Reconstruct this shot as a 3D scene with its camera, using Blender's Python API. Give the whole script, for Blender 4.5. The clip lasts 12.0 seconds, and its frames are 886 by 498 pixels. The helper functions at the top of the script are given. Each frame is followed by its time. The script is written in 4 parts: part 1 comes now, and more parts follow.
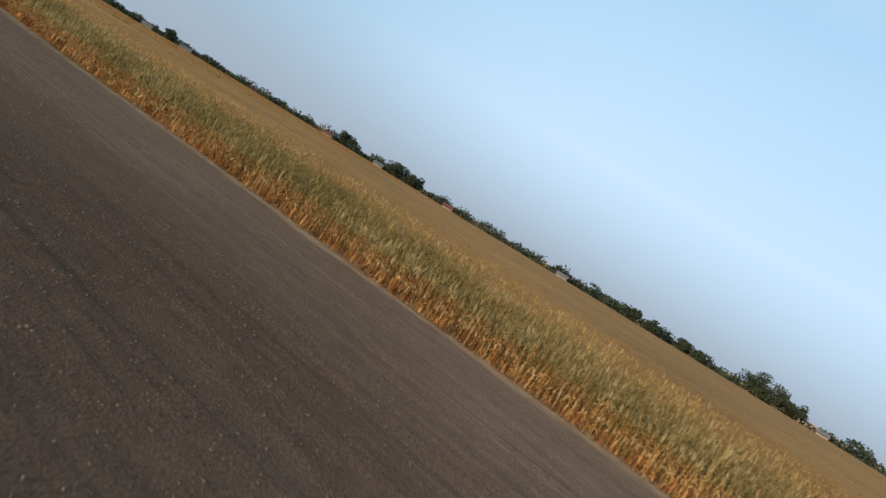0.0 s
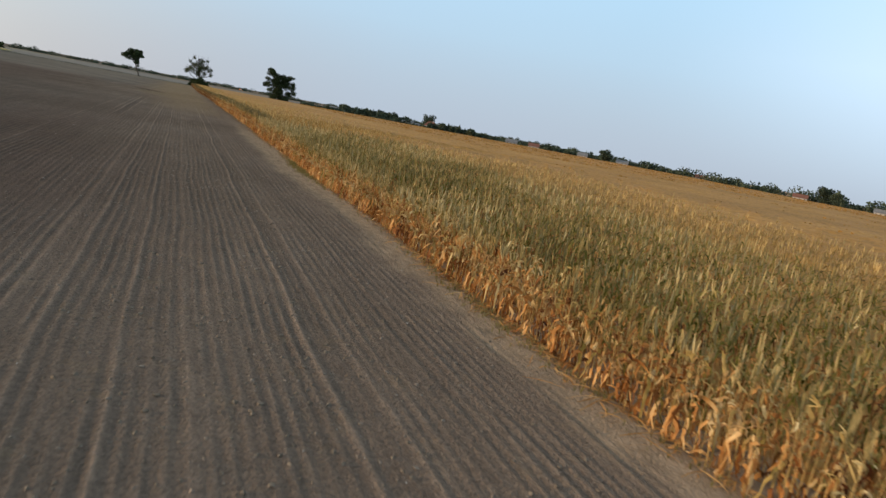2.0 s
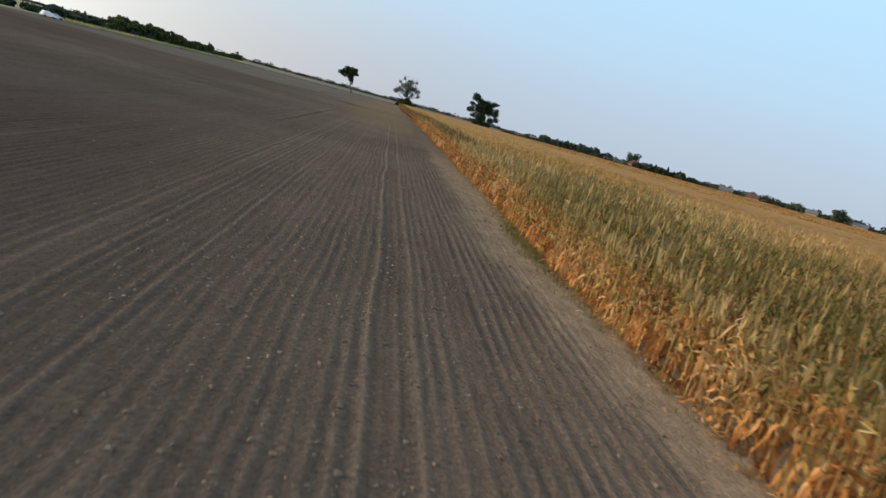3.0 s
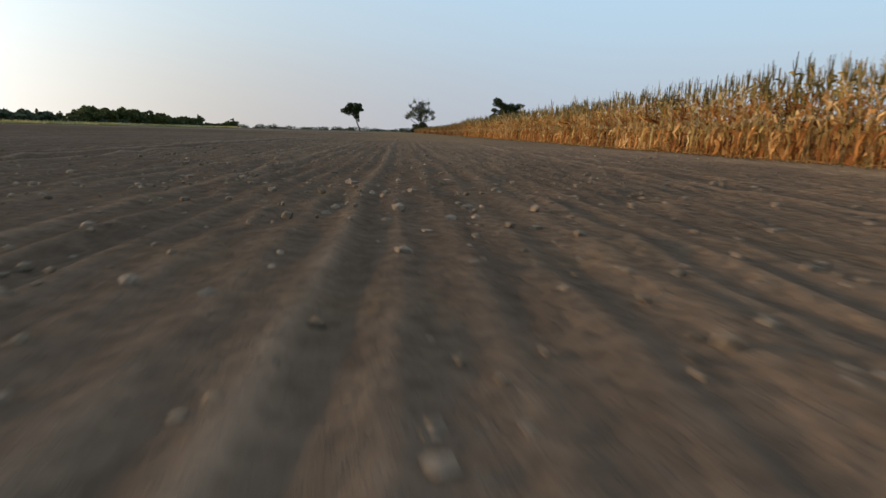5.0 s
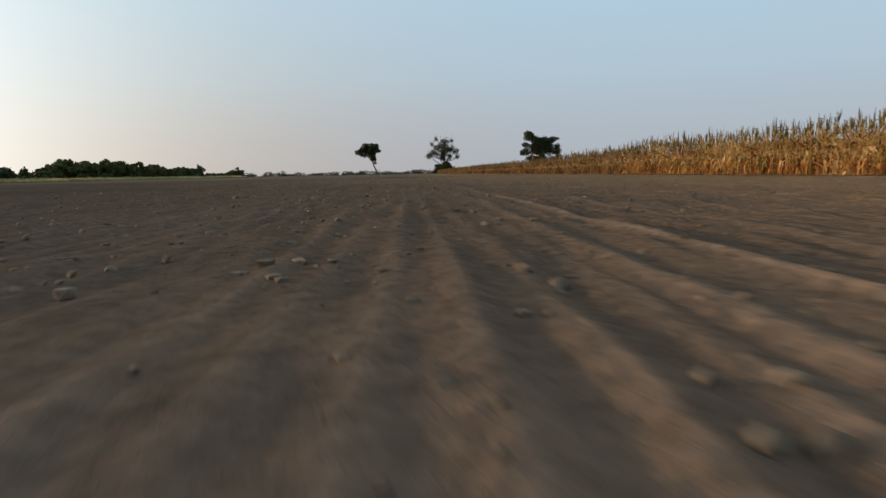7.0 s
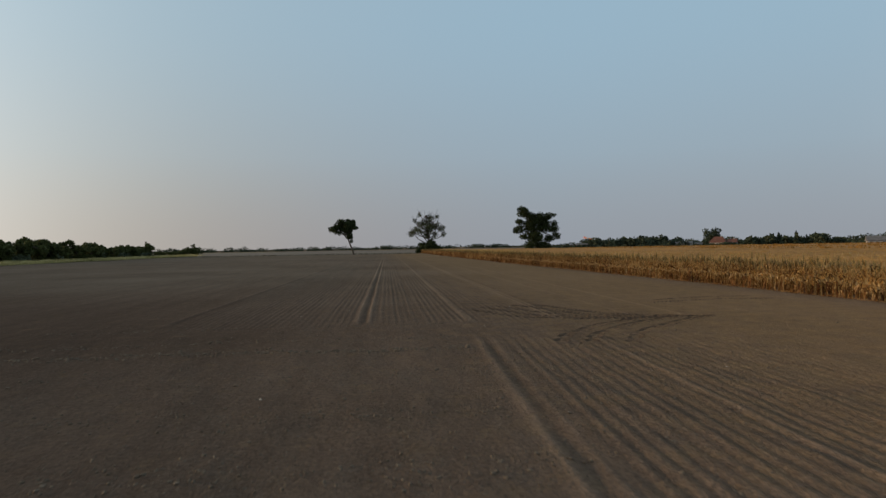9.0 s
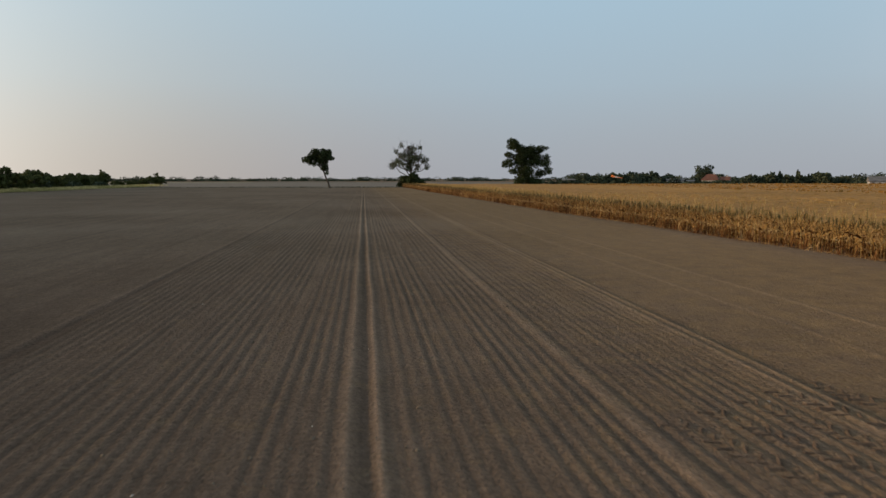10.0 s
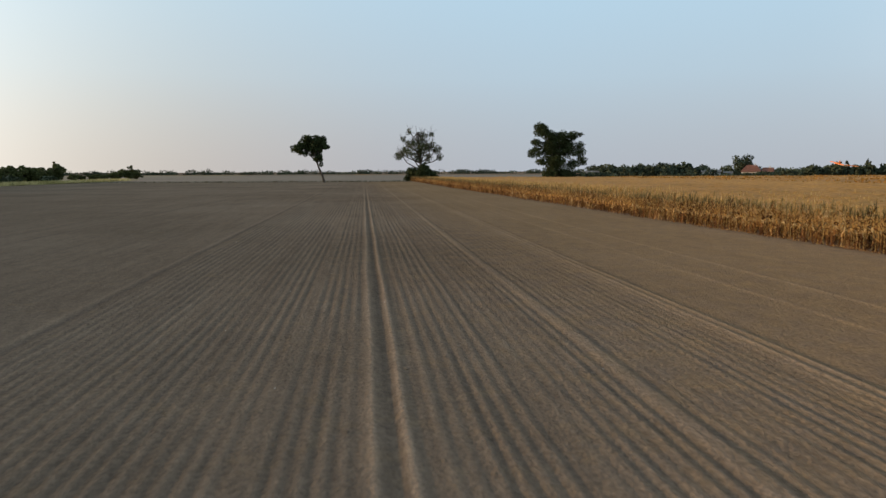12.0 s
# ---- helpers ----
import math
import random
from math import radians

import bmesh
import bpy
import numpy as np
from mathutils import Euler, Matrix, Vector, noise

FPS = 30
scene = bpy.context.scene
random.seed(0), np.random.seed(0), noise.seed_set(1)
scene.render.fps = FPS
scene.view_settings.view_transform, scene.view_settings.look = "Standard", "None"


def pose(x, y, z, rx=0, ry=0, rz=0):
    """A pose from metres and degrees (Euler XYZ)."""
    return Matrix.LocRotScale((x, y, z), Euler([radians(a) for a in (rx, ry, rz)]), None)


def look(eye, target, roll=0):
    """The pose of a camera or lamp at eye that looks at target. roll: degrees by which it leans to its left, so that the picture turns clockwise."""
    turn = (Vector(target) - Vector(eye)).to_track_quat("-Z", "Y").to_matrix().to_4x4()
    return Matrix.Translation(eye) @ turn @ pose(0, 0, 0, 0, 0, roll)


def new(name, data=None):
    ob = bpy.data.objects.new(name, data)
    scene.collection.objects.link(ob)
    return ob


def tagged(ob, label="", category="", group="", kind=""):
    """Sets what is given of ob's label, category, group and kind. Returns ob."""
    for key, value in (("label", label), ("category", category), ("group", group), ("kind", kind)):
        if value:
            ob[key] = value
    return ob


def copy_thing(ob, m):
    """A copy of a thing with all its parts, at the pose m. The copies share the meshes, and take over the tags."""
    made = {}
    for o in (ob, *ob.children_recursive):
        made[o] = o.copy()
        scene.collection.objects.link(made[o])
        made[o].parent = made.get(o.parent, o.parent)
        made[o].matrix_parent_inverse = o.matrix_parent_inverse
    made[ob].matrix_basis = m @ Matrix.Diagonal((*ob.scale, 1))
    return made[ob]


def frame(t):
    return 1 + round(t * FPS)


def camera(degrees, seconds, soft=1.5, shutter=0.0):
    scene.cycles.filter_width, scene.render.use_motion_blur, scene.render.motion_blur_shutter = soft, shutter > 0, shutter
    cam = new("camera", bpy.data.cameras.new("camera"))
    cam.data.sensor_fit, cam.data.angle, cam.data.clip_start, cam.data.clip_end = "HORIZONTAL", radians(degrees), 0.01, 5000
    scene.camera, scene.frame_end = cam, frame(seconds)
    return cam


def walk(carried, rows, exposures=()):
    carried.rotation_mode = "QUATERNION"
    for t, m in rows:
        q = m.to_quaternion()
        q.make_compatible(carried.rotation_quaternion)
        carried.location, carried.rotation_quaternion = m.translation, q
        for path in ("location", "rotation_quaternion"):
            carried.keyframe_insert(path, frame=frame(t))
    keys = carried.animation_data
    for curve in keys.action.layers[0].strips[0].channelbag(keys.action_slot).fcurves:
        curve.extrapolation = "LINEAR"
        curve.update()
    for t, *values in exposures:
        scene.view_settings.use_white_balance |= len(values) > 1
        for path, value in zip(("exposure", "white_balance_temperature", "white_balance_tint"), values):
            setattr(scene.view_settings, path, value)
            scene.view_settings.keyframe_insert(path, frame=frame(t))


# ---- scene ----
cam = camera(66.0, 12.0, soft=1.4, shutter=0.075)
# seconds, eye, yaw to the left of +y, pitch up, lean to the left
PATH = [
    (0, (-29.97, -269.56, 5.54), -60.75, -3.52, 31.13),
    (0.5, (-20.96, -260.28, 5.28), -49.83, -4.68, 30.24),
    (1, (-14.75, -250.96, 4.83), -40.58, -8.29, 30.20),
    (1.5, (-10.75, -243.30, 4.73), -27.80, -8.45, 27.30),
    (2, (-8.70, -233.00, 4.86), -22.74, -10.05, 10.80),
    (2.5, (-7.02, -221.00, 4.56), -16.25, -9.56, 16.90),
    (3, (-6.20, -208.40, 3.88), -7.22, -11.00, 15.20),
    (3.5, (-5.95, -195.90, 2.57), -5.02, -11.00, 0.10),
    (5.3, (-9.86, -149.82, 0.44), -2.69, -8.86, 2.45),
    (5.5, (-10.52, -145.23, 0.50), -2.28, -2.40, 4.20),
    (6, (-12.10, -133.95, 1.05), -2.24, -6.88, -0.70),
    (6.5, (-13.72, -122.95, 0.67), -2.26, -8.72, -0.25),
    (6.7, (-14.50, -118.56, 0.41), -2.15, -6.58, -0.86),
    (8.3, (-23.10, -84.50, 0.43), -5.00, -6.05, -1.00),
    (8.5, (-23.34, -80.11, 0.81), -4.92, -1.45, -1.70),
    (9, (-23.76, -69.24, 2.92), -5.89, -0.20, -0.95),
    (9.5, (-24.46, -58.29, 3.69), -7.59, -6.60, 0.25),
    (10, (-24.28, -47.41, 3.75), -7.82, -5.90, 0.00),
    (10.5, (-24.36, -36.36, 4.13), -7.47, -7.35, 2.60),
    (11, (-24.19, -25.06, 3.62), -7.07, -9.64, -1.10),
    (11.5, (-23.98, -13.45, 3.16), -7.45, -7.70, 0.05),
    (12, (-23.68, -1.75, 3.56), -7.77, -6.50, -0.20),
]


def aimed(eye, yaw, pitch, lean):
    a, p = radians(yaw), radians(pitch)
    ahead = Vector((-math.sin(a) * math.cos(p), math.cos(a) * math.cos(p), math.sin(p)))
    return look(eye, Vector(eye) + ahead * 10, lean)


EXPOSURES = [(0.0, 0.29, 6000, 4), (0.5, 0.29, 6000, 4), (1.0, 0.25, 6000, 4), (1.5, 0.3, 6000, 5), (2.0, 0.6, 6300, 6), (2.5, 0.65, 6250, 6), (3.0, 0.66, 6200, 6), (3.5, 0.64, 6200, 6), (5.5, 0.37, 6700, 9), (6.0, 0.17, 6800, 9), (6.5, 0.3, 6900, 10),
             (8.5, 0.28, 6800, 9), (9.0, -0.17, 6800, 9), (9.5, 0.13, 6950, 10), (10.5, 0.06, 6950, 10), (11.0, 0.4, 6850, 10), (12.0, 0.42, 6850, 9)]
walk(cam, [(t, aimed(eye, a, p, r)) for t, eye, a, p, r in PATH], EXPOSURES)

# ---- light: low evening sun from the west, over the ploughed land ----
SUN_AZ, SUN_EL = -75.0, 7.5  # degrees from +y towards +x, and above the horizon
world = bpy.data.worlds.new("sky")
scene.world = world
world.use_nodes = True
wn, wl = world.node_tree.nodes, world.node_tree.links
sky = wn.new("ShaderNodeTexSky")
sky.sky_type = "NISHITA"
sky.sun_disc = False
sky.sun_elevation, sky.sun_rotation = radians(SUN_EL), radians(SUN_AZ)
sky.air_density, sky.dust_density, sky.ozone_density = 1.0, 0.6, 2.0
# evening haze: a pale grey-lilac veil that thickens towards the horizon
way_node, split = wn.new("ShaderNodeTexCoord"), wn.new("ShaderNodeSeparateXYZ")
wl.new(way_node.outputs["Generated"], split.inputs[0])
veil = wn.new("ShaderNodeValToRGB")
for e, (p, v) in zip([veil.color_ramp.elements[0], veil.color_ramp.elements[1], veil.color_ramp.elements.new(0.1), veil.color_ramp.elements.new(0.3)],
                     ((0.0, 0.97), (1.0, 0.0), (0.13, 0.74), (0.38, 0.22))):
    e.position, e.color = p, (v, v, v, 1)
wl.new(split.outputs[2], veil.inputs[0])
haze = wn.new("ShaderNodeMix")
haze.data_type = "RGBA"
# brighter and creamier on the sun's side
sun_way = wn.new("ShaderNodeVectorMath")
sun_way.operation = "DOT_PRODUCT"
sun_way.inputs[1].default_value = (math.sin(radians(SUN_AZ)) * math.cos(radians(SUN_EL)), math.cos(radians(SUN_AZ)) * math.cos(radians(SUN_EL)), math.sin(radians(SUN_EL)))
wl.new(way_node.outputs["Generated"], sun_way.inputs[0])
glow = wn.new("ShaderNodeValToRGB")
for e, (p, v) in zip([glow.color_ramp.elements[0], glow.color_ramp.elements[1], glow.color_ramp.elements.new(0.5), glow.color_ramp.elements.new(0.8)],
                     ((0.0, (2.12, 2.32, 2.74)), (1.0, (12.0, 9.0, 5.2)), (0.35, (2.28, 2.14, 2.28)), (0.72, (3.65, 3.18, 2.6)))):
    e.position, e.color = p, (*(c / 16 for c in v), 1)
glow.color_ramp.interpolation = veil.color_ramp.interpolation = "B_SPLINE"
wl.new(sun_way.outputs["Value"], glow.inputs[0])
lift = wn.new("ShaderNodeVectorMath")
lift.operation = "SCALE"
lift.inputs["Scale"].default_value = 16.0
wl.new(glow.outputs[0], lift.inputs[0])
wl.new(lift.outputs[0], haze.inputs[7])
wl.new(veil.outputs[0], haze.inputs[0])
pale = wn.new("ShaderNodeMix")
pale.data_type = "RGBA"
pale.inputs[0].default_value = 0.7
pale.inputs[7].default_value = (3.0, 5.45, 7.35, 1)
wl.new(sky.outputs[0], pale.inputs[6])
wl.new(pale.outputs[2], haze.inputs[6])
# a pale band of haze above the horizon, opposite the sun
band, east, both, milk = wn.new("ShaderNodeValToRGB"), wn.new("ShaderNodeMapRange"), wn.new("ShaderNodeMath"), wn.new("ShaderNodeMix")
for e, (p, v) in zip([band.color_ramp.elements[0], band.color_ramp.elements[1], band.color_ramp.elements.new(0.2), band.color_ramp.elements.new(0.3)], ((0.0, 0.0), (1.0, 0.0), (0.16, 1.0), (0.42, 0.25))):
    e.position, e.color = p, (v, v, v, 1)
wl.new(split.outputs[2], band.inputs[0])
east.interpolation_type = "SMOOTHSTEP"
east.inputs[1].default_value, east.inputs[2].default_value, east.inputs[3].default_value, east.inputs[4].default_value = -0.3, -0.78, 0.0, 0.85
wl.new(sun_way.outputs["Value"], east.inputs[0])
both.operation = "MULTIPLY"
wl.new(band.outputs[0], both.inputs[0])
wl.new(east.outputs[0], both.inputs[1])
milk.data_type = "RGBA"
milk.inputs[7].default_value = (3.9, 4.6, 5.5, 1)
wl.new(both.outputs[0], milk.inputs[0])
wl.new(haze.outputs[2], milk.inputs[6])
wl.new(milk.outputs[2], wn["Background"].inputs[0])
wn["Background"].inputs[1].default_value = 0.15
sun = new("sun", bpy.data.lights.new("sun", "SUN"))
sun.data.energy, sun.data.angle, sun.data.color = 3.1, radians(3.0), (1.0, 0.66, 0.37)
sa, se = radians(SUN_AZ), radians(SUN_EL)
toward = Vector((math.sin(sa) * math.cos(se), math.cos(sa) * math.cos(se), math.sin(se)))
sun.matrix_world = look(toward * 50, (0, 0, 0))


# ---- materials ----
def material(name, rough=0.9, spec=0.2):
    m = bpy.data.materials.new(name)
    m.use_nodes = True
    b = m.node_tree.nodes["Principled BSDF"]
    b.inputs["Roughness"].default_value = rough
    b.inputs["Specular IOR Level"].default_value = spec
    return m, m.node_tree.nodes, m.node_tree.links, b


def ramp(n, l, src, stops):
    r = n.new("ShaderNodeValToRGB")
    e = r.color_ramp.elements
    while len(e) < len(stops):
        e.new(0.5)
    for k, (p, c) in zip(e, stops):
        k.position, k.color = p, (*c, 1)
    l.new(src, r.inputs[0])
    return r.outputs[0]


def coords(n, l, scale=(1, 1, 1)):
    c, m = n.new("ShaderNodeNewGeometry"), n.new("ShaderNodeMapping")
    m.inputs["Scale"].default_value = scale
    l.new(c.outputs["Position"], m.inputs[0])
    return m.outputs[0]


def noisy(n, l, vec, scale, detail=4.0, rough=0.6):
    t = n.new("ShaderNodeTexNoise")
    t.inputs["Scale"].default_value, t.inputs["Detail"].default_value, t.inputs["Roughness"].default_value = scale, detail, rough
    l.new(vec, t.inputs["Vector"])
    return t.outputs[0]


def mixed(n, l, fac, a, b, blend="MIX"):
    m = n.new("ShaderNodeMix")
    m.data_type, m.blend_type = "RGBA", blend
    for sock, v in ((m.inputs[0], fac), (m.inputs[6], a), (m.inputs[7], b)):
        if isinstance(v, (int, float)):
            sock.default_value = v
        elif isinstance(v, tuple):
            sock.default_value = (*v, 1)
        else:
            l.new(v, sock)
    return m.outputs[2]


def bumped(n, l, b, height, strength, distance):
    k = n.new("ShaderNodeBump")
    k.inputs["Strength"].default_value, k.inputs["Distance"].default_value = strength, distance
    l.new(height, k.inputs["Height"])
    l.new(k.outputs[0], b.inputs["Normal"])


def two_tone(name, lo, mid, hi, big, small, rough=0.9, spec=0.15, bump=0.0, stretch=(1, 1, 1), dist=0.03, see=0.0):
    """A surface that varies at two scales."""
    m, n, l, b = material(name, rough, spec)
    v = coords(n, l, stretch)
    f1, f2 = noisy(n, l, v, big, 3), noisy(n, l, v, small, 5, 0.7)
    c1 = ramp(n, l, f1, [(0.3, lo), (0.5, mid), (0.7, hi)])
    g = ramp(n, l, f2, [(0.25, (0.55, 0.55, 0.55)), (0.5, (1, 1, 1)), (0.75, (1.4, 1.4, 1.4))])
    l.new(mixed(n, l, 1.0, c1, g, "MULTIPLY"), b.inputs["Base Color"])
    if bump:
        bumped(n, l, b, f2, bump, dist)
    return m


def leafy(name, stops, rough=0.7, trans=0.3, scale=0.35, plant=1.6):
    """Leaves: colour by piece and by place, with some light shining through."""
    m, n, l, b = material(name, rough, 0.1)
    g = n.new("ShaderNodeNewGeometry")
    f, f2 = noisy(n, l, coords(n, l), scale, 3), noisy(n, l, coords(n, l), plant, 2)
    total = g.outputs["Random Per Island"]
    for src, k, off in ((None, 0.4, -0.84), (f, 1.4, 0.0), (f2, 0.9, 0.0)):
        node = n.new("ShaderNodeMath")
        node.operation = "MULTIPLY_ADD"
        if src is None:
            l.new(total, node.inputs[0])
            node.inputs[2].default_value = off
        else:
            l.new(src, node.inputs[0])
            l.new(total, node.inputs[2])
        node.inputs[1].default_value = k
        total = node.outputs[0]
    c = ramp(n, l, total, stops)
    l.new(c, b.inputs["Base Color"])
    t = n.new("ShaderNodeBsdfTranslucent")
    l.new(c, t.inputs[0])
    mx = n.new("ShaderNodeMixShader")
    mx.inputs[0].default_value = trans
    l.new(b.outputs[0], mx.inputs[1])
    l.new(t.outputs[0], mx.inputs[2])
    l.new(mx.outputs[0], n["Material Output"].inputs[0])
    return m


def soil_material():
    m, n, l, b = material("soil", 1.0, 0.0)
    v = coords(n, l)
    vs = coords(n, l, (1.0, 0.06, 1.0))
    big = noisy(n, l, v, 0.05, 4)
    streak = noisy(n, l, vs, 1.2, 4)
    fine = noisy(n, l, v, 9.0, 6, 0.75)
    crumb = n.new("ShaderNodeTexVoronoi")
    crumb.inputs["Scale"].default_value = 14.0
    l.new(v, crumb.inputs["Vector"])
    c = ramp(n, l, big, [(0.3, (0.138, 0.101, 0.073)), (0.5, (0.168, 0.122, 0.089)), (0.7, (0.197, 0.145, 0.107))])
    c = mixed(n, l, 1.0, c, ramp(n, l, streak, [(0.3, (0.9, 0.9, 0.905)), (0.5, (1, 1, 1)), (0.7, (1.1, 1.09, 1.08))]), "MULTIPLY")
    c = mixed(n, l, 1.0, c, ramp(n, l, fine, [(0.25, (0.6, 0.6, 0.6)), (0.5, (1, 1, 1)), (0.75, (1.4, 1.38, 1.35))]), "MULTIPLY")
    crust = noisy(n, l, coords(n, l, (1.0, 0.35, 1.0)), 3.2, 5, 0.72)
    c = mixed(n, l, 1.0, c, ramp(n, l, crust, [(0.3, (0.84, 0.845, 0.855)), (0.5, (1.0, 1.0, 1.0)), (0.68, (1.12, 1.11, 1.1))]), "MULTIPLY")
    # paler along the crests, darker in the furrows
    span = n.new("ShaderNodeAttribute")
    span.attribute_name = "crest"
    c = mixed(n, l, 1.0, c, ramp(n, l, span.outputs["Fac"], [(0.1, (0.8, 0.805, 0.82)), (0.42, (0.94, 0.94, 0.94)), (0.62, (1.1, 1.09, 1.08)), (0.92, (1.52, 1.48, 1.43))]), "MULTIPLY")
    # darker away from the corn: shaded crumb sides seen sunward, put into the colour
    soil_shade = n.new("ShaderNodeAttribute")
    soil_shade.attribute_name = "soil_shade"
    c = mixed(n, l, soil_shade.outputs["Fac"], c, mixed(n, l, 1.0, c, (0.64, 0.605, 0.625), "MULTIPLY"))
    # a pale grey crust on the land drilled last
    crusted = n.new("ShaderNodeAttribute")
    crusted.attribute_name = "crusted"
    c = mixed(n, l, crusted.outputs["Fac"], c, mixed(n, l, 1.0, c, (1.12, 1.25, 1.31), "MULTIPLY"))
    # sandier soil along the corn, its warm tone also standing for sunlit crumbs
    sandy = n.new("ShaderNodeAttribute")
    sandy.attribute_name = "sandy"
    blot = n.new("ShaderNodeMath")
    blot.operation = "MULTIPLY_ADD"
    l.new(noisy(n, l, v, 1.1, 5, 0.7), blot.inputs[0])
    blot.inputs[1].default_value = 0.9
    l.new(sandy.outputs["Fac"], blot.inputs[2])
    soft = n.new("ShaderNodeMapRange")
    l.new(blot.outputs[0], soft.inputs[0])
    soft.inputs[1].default_value, soft.inputs[2].default_value, soft.inputs[4].default_value = 0.5, 1.2, 1.0
    c = mixed(n, l, soft.outputs[0], c, ramp(n, l, fine, [(0.3, (0.2, 0.133, 0.066)), (0.5, (0.29, 0.192, 0.097)), (0.7, (0.36, 0.247, 0.132))]))
    margin = n.new("ShaderNodeAttribute")
    margin.attribute_name = "margin"
    c = mixed(n, l, margin.outputs["Fac"], c, ramp(n, l, crust, [(0.3, (0.2, 0.142, 0.092)), (0.5, (0.31, 0.22, 0.142)), (0.7, (0.41, 0.296, 0.194))]))
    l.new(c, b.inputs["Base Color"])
    add = n.new("ShaderNodeMath")
    add.operation = "MULTIPLY_ADD"
    l.new(crumb.outputs[0], add.inputs[0])
    add.inputs[1].default_value = -0.6
    l.new(fine, add.inputs[2])
    bumped(n, l, b, add.outputs[0], 1.0, 0.065)
    b.inputs["Diffuse Roughness"].default_value = 1.0
    return m


SOIL = soil_material()
CLOD = two_tone("clod", (0.095, 0.073, 0.052), (0.128, 0.1, 0.072), (0.175, 0.138, 0.1), 3.0, 30.0, bump=0.5, dist=0.01)
DRY_CLOD = two_tone("dry_clod", (0.14, 0.108, 0.082), (0.18, 0.142, 0.108), (0.23, 0.185, 0.145), 3.0, 30.0, bump=0.5, dist=0.01)
STONE = two_tone("pale_stone", (0.34, 0.30, 0.25), (0.42, 0.38, 0.33), (0.5, 0.46, 0.4), 5.0, 40.0, bump=0.3, dist=0.01)
STUBBLE = two_tone("stubble", (0.105, 0.087, 0.065), (0.13, 0.107, 0.08), (0.16, 0.132, 0.098), 0.03, 1.5, bump=0.4, stretch=(0.2, 1, 1))
MEADOW = two_tone("dry_meadow", (0.13, 0.12, 0.05), (0.20, 0.18, 0.08), (0.32, 0.28, 0.14), 0.05, 2.0, bump=0.6)
DRY_LEAF = leafy("dry_corn_leaf", [(0.1, (0.17, 0.075, 0.024)), (0.4, (0.34, 0.165, 0.05)), (0.7, (0.50, 0.285, 0.10)), (0.95, (0.66, 0.47, 0.24))])
PALE_LEAF = leafy("pale_corn_leaf", [(0.22, (0.054, 0.051, 0.008)), (0.42, (0.122, 0.104, 0.018)), (0.58, (0.185, 0.15, 0.042)), (0.76, (0.35, 0.26, 0.095)), (0.94, (0.56, 0.45, 0.24))], scale=0.13, plant=1.1)
GOLD_LEAF = leafy("golden_corn_leaf", [(0.1, (0.10, 0.06, 0.016)), (0.38, (0.205, 0.113, 0.028)), (0.65, (0.32, 0.183, 0.05)), (0.95, (0.49, 0.33, 0.13))], scale=0.09)
TASSEL = leafy("corn_tassel", [(0.1, (0.22, 0.15, 0.06)), (0.5, (0.38, 0.26, 0.10)), (0.9, (0.52, 0.38, 0.17))], trans=0.2)
STALK = two_tone("corn_stalk", (0.36, 0.24, 0.09), (0.45, 0.31, 0.12), (0.52, 0.38, 0.16), 2.0, 20.0, rough=0.7)
BARK = two_tone("bark", (0.05, 0.042, 0.034), (0.075, 0.062, 0.05), (0.1, 0.085, 0.068), 1.0, 8.0, bump=0.6)
LEAF = leafy("tree_leaf", [(0.1, (0.016, 0.025, 0.010)), (0.5, (0.036, 0.05, 0.019)), (0.9, (0.07, 0.086, 0.034))], trans=0.2)
SPARSE_LEAF = leafy("sparse_tree_leaf", [(0.1, (0.035, 0.045, 0.020)), (0.5, (0.065, 0.078, 0.035)), (0.9, (0.11, 0.12, 0.06))], trans=0.25)
HEDGE_LEAF = leafy("hedge_leaf", [(0.1, (0.03, 0.04, 0.014)), (0.5, (0.062, 0.076, 0.026)), (0.9, (0.11, 0.118, 0.045))], trans=0.2)
# leaf colour lightened and blued to stand for haze over the distance
HAZED_LEAF = leafy("far_wood_leaf", [(0.1, (0.028, 0.038, 0.024)), (0.5, (0.048, 0.062, 0.038)), (0.9, (0.08, 0.096, 0.056))], trans=0.1, scale=0.05)
PLASTER = two_tone("white_plaster", (0.42, 0.385, 0.34), (0.48, 0.44, 0.39), (0.54, 0.50, 0.44), 0.4, 3.0)
GREY_WALL = two_tone("grey_render", (0.30, 0.29, 0.28), (0.36, 0.35, 0.34), (0.42, 0.41, 0.39), 0.4, 3.0)
ROOF_RED = two_tone("red_roof_tiles", (0.11, 0.052, 0.038), (0.14, 0.064, 0.046), (0.17, 0.08, 0.056), 0.6, 6.0)
ROOF_GREY = two_tone("grey_roof_sheet", (0.10, 0.10, 0.10), (0.135, 0.132, 0.13), (0.17, 0.165, 0.16), 0.5, 4.0)
PANE = material("window_pane", 0.15, 0.5)[0]
PANE.node_tree.nodes["Principled BSDF"].inputs["Base Color"].default_value = (0.03, 0.035, 0.04, 1)
ORANGE = two_tone("orange_foam", (0.75, 0.17, 0.03), (0.85, 0.22, 0.04), (0.9, 0.26, 0.06), 3.0, 20.0, rough=0.5)
WHITE_FOAM = two_tone("white_foam", (0.7, 0.69, 0.66), (0.78, 0.77, 0.74), (0.82, 0.81, 0.78), 3.0, 20.0, rough=0.5)


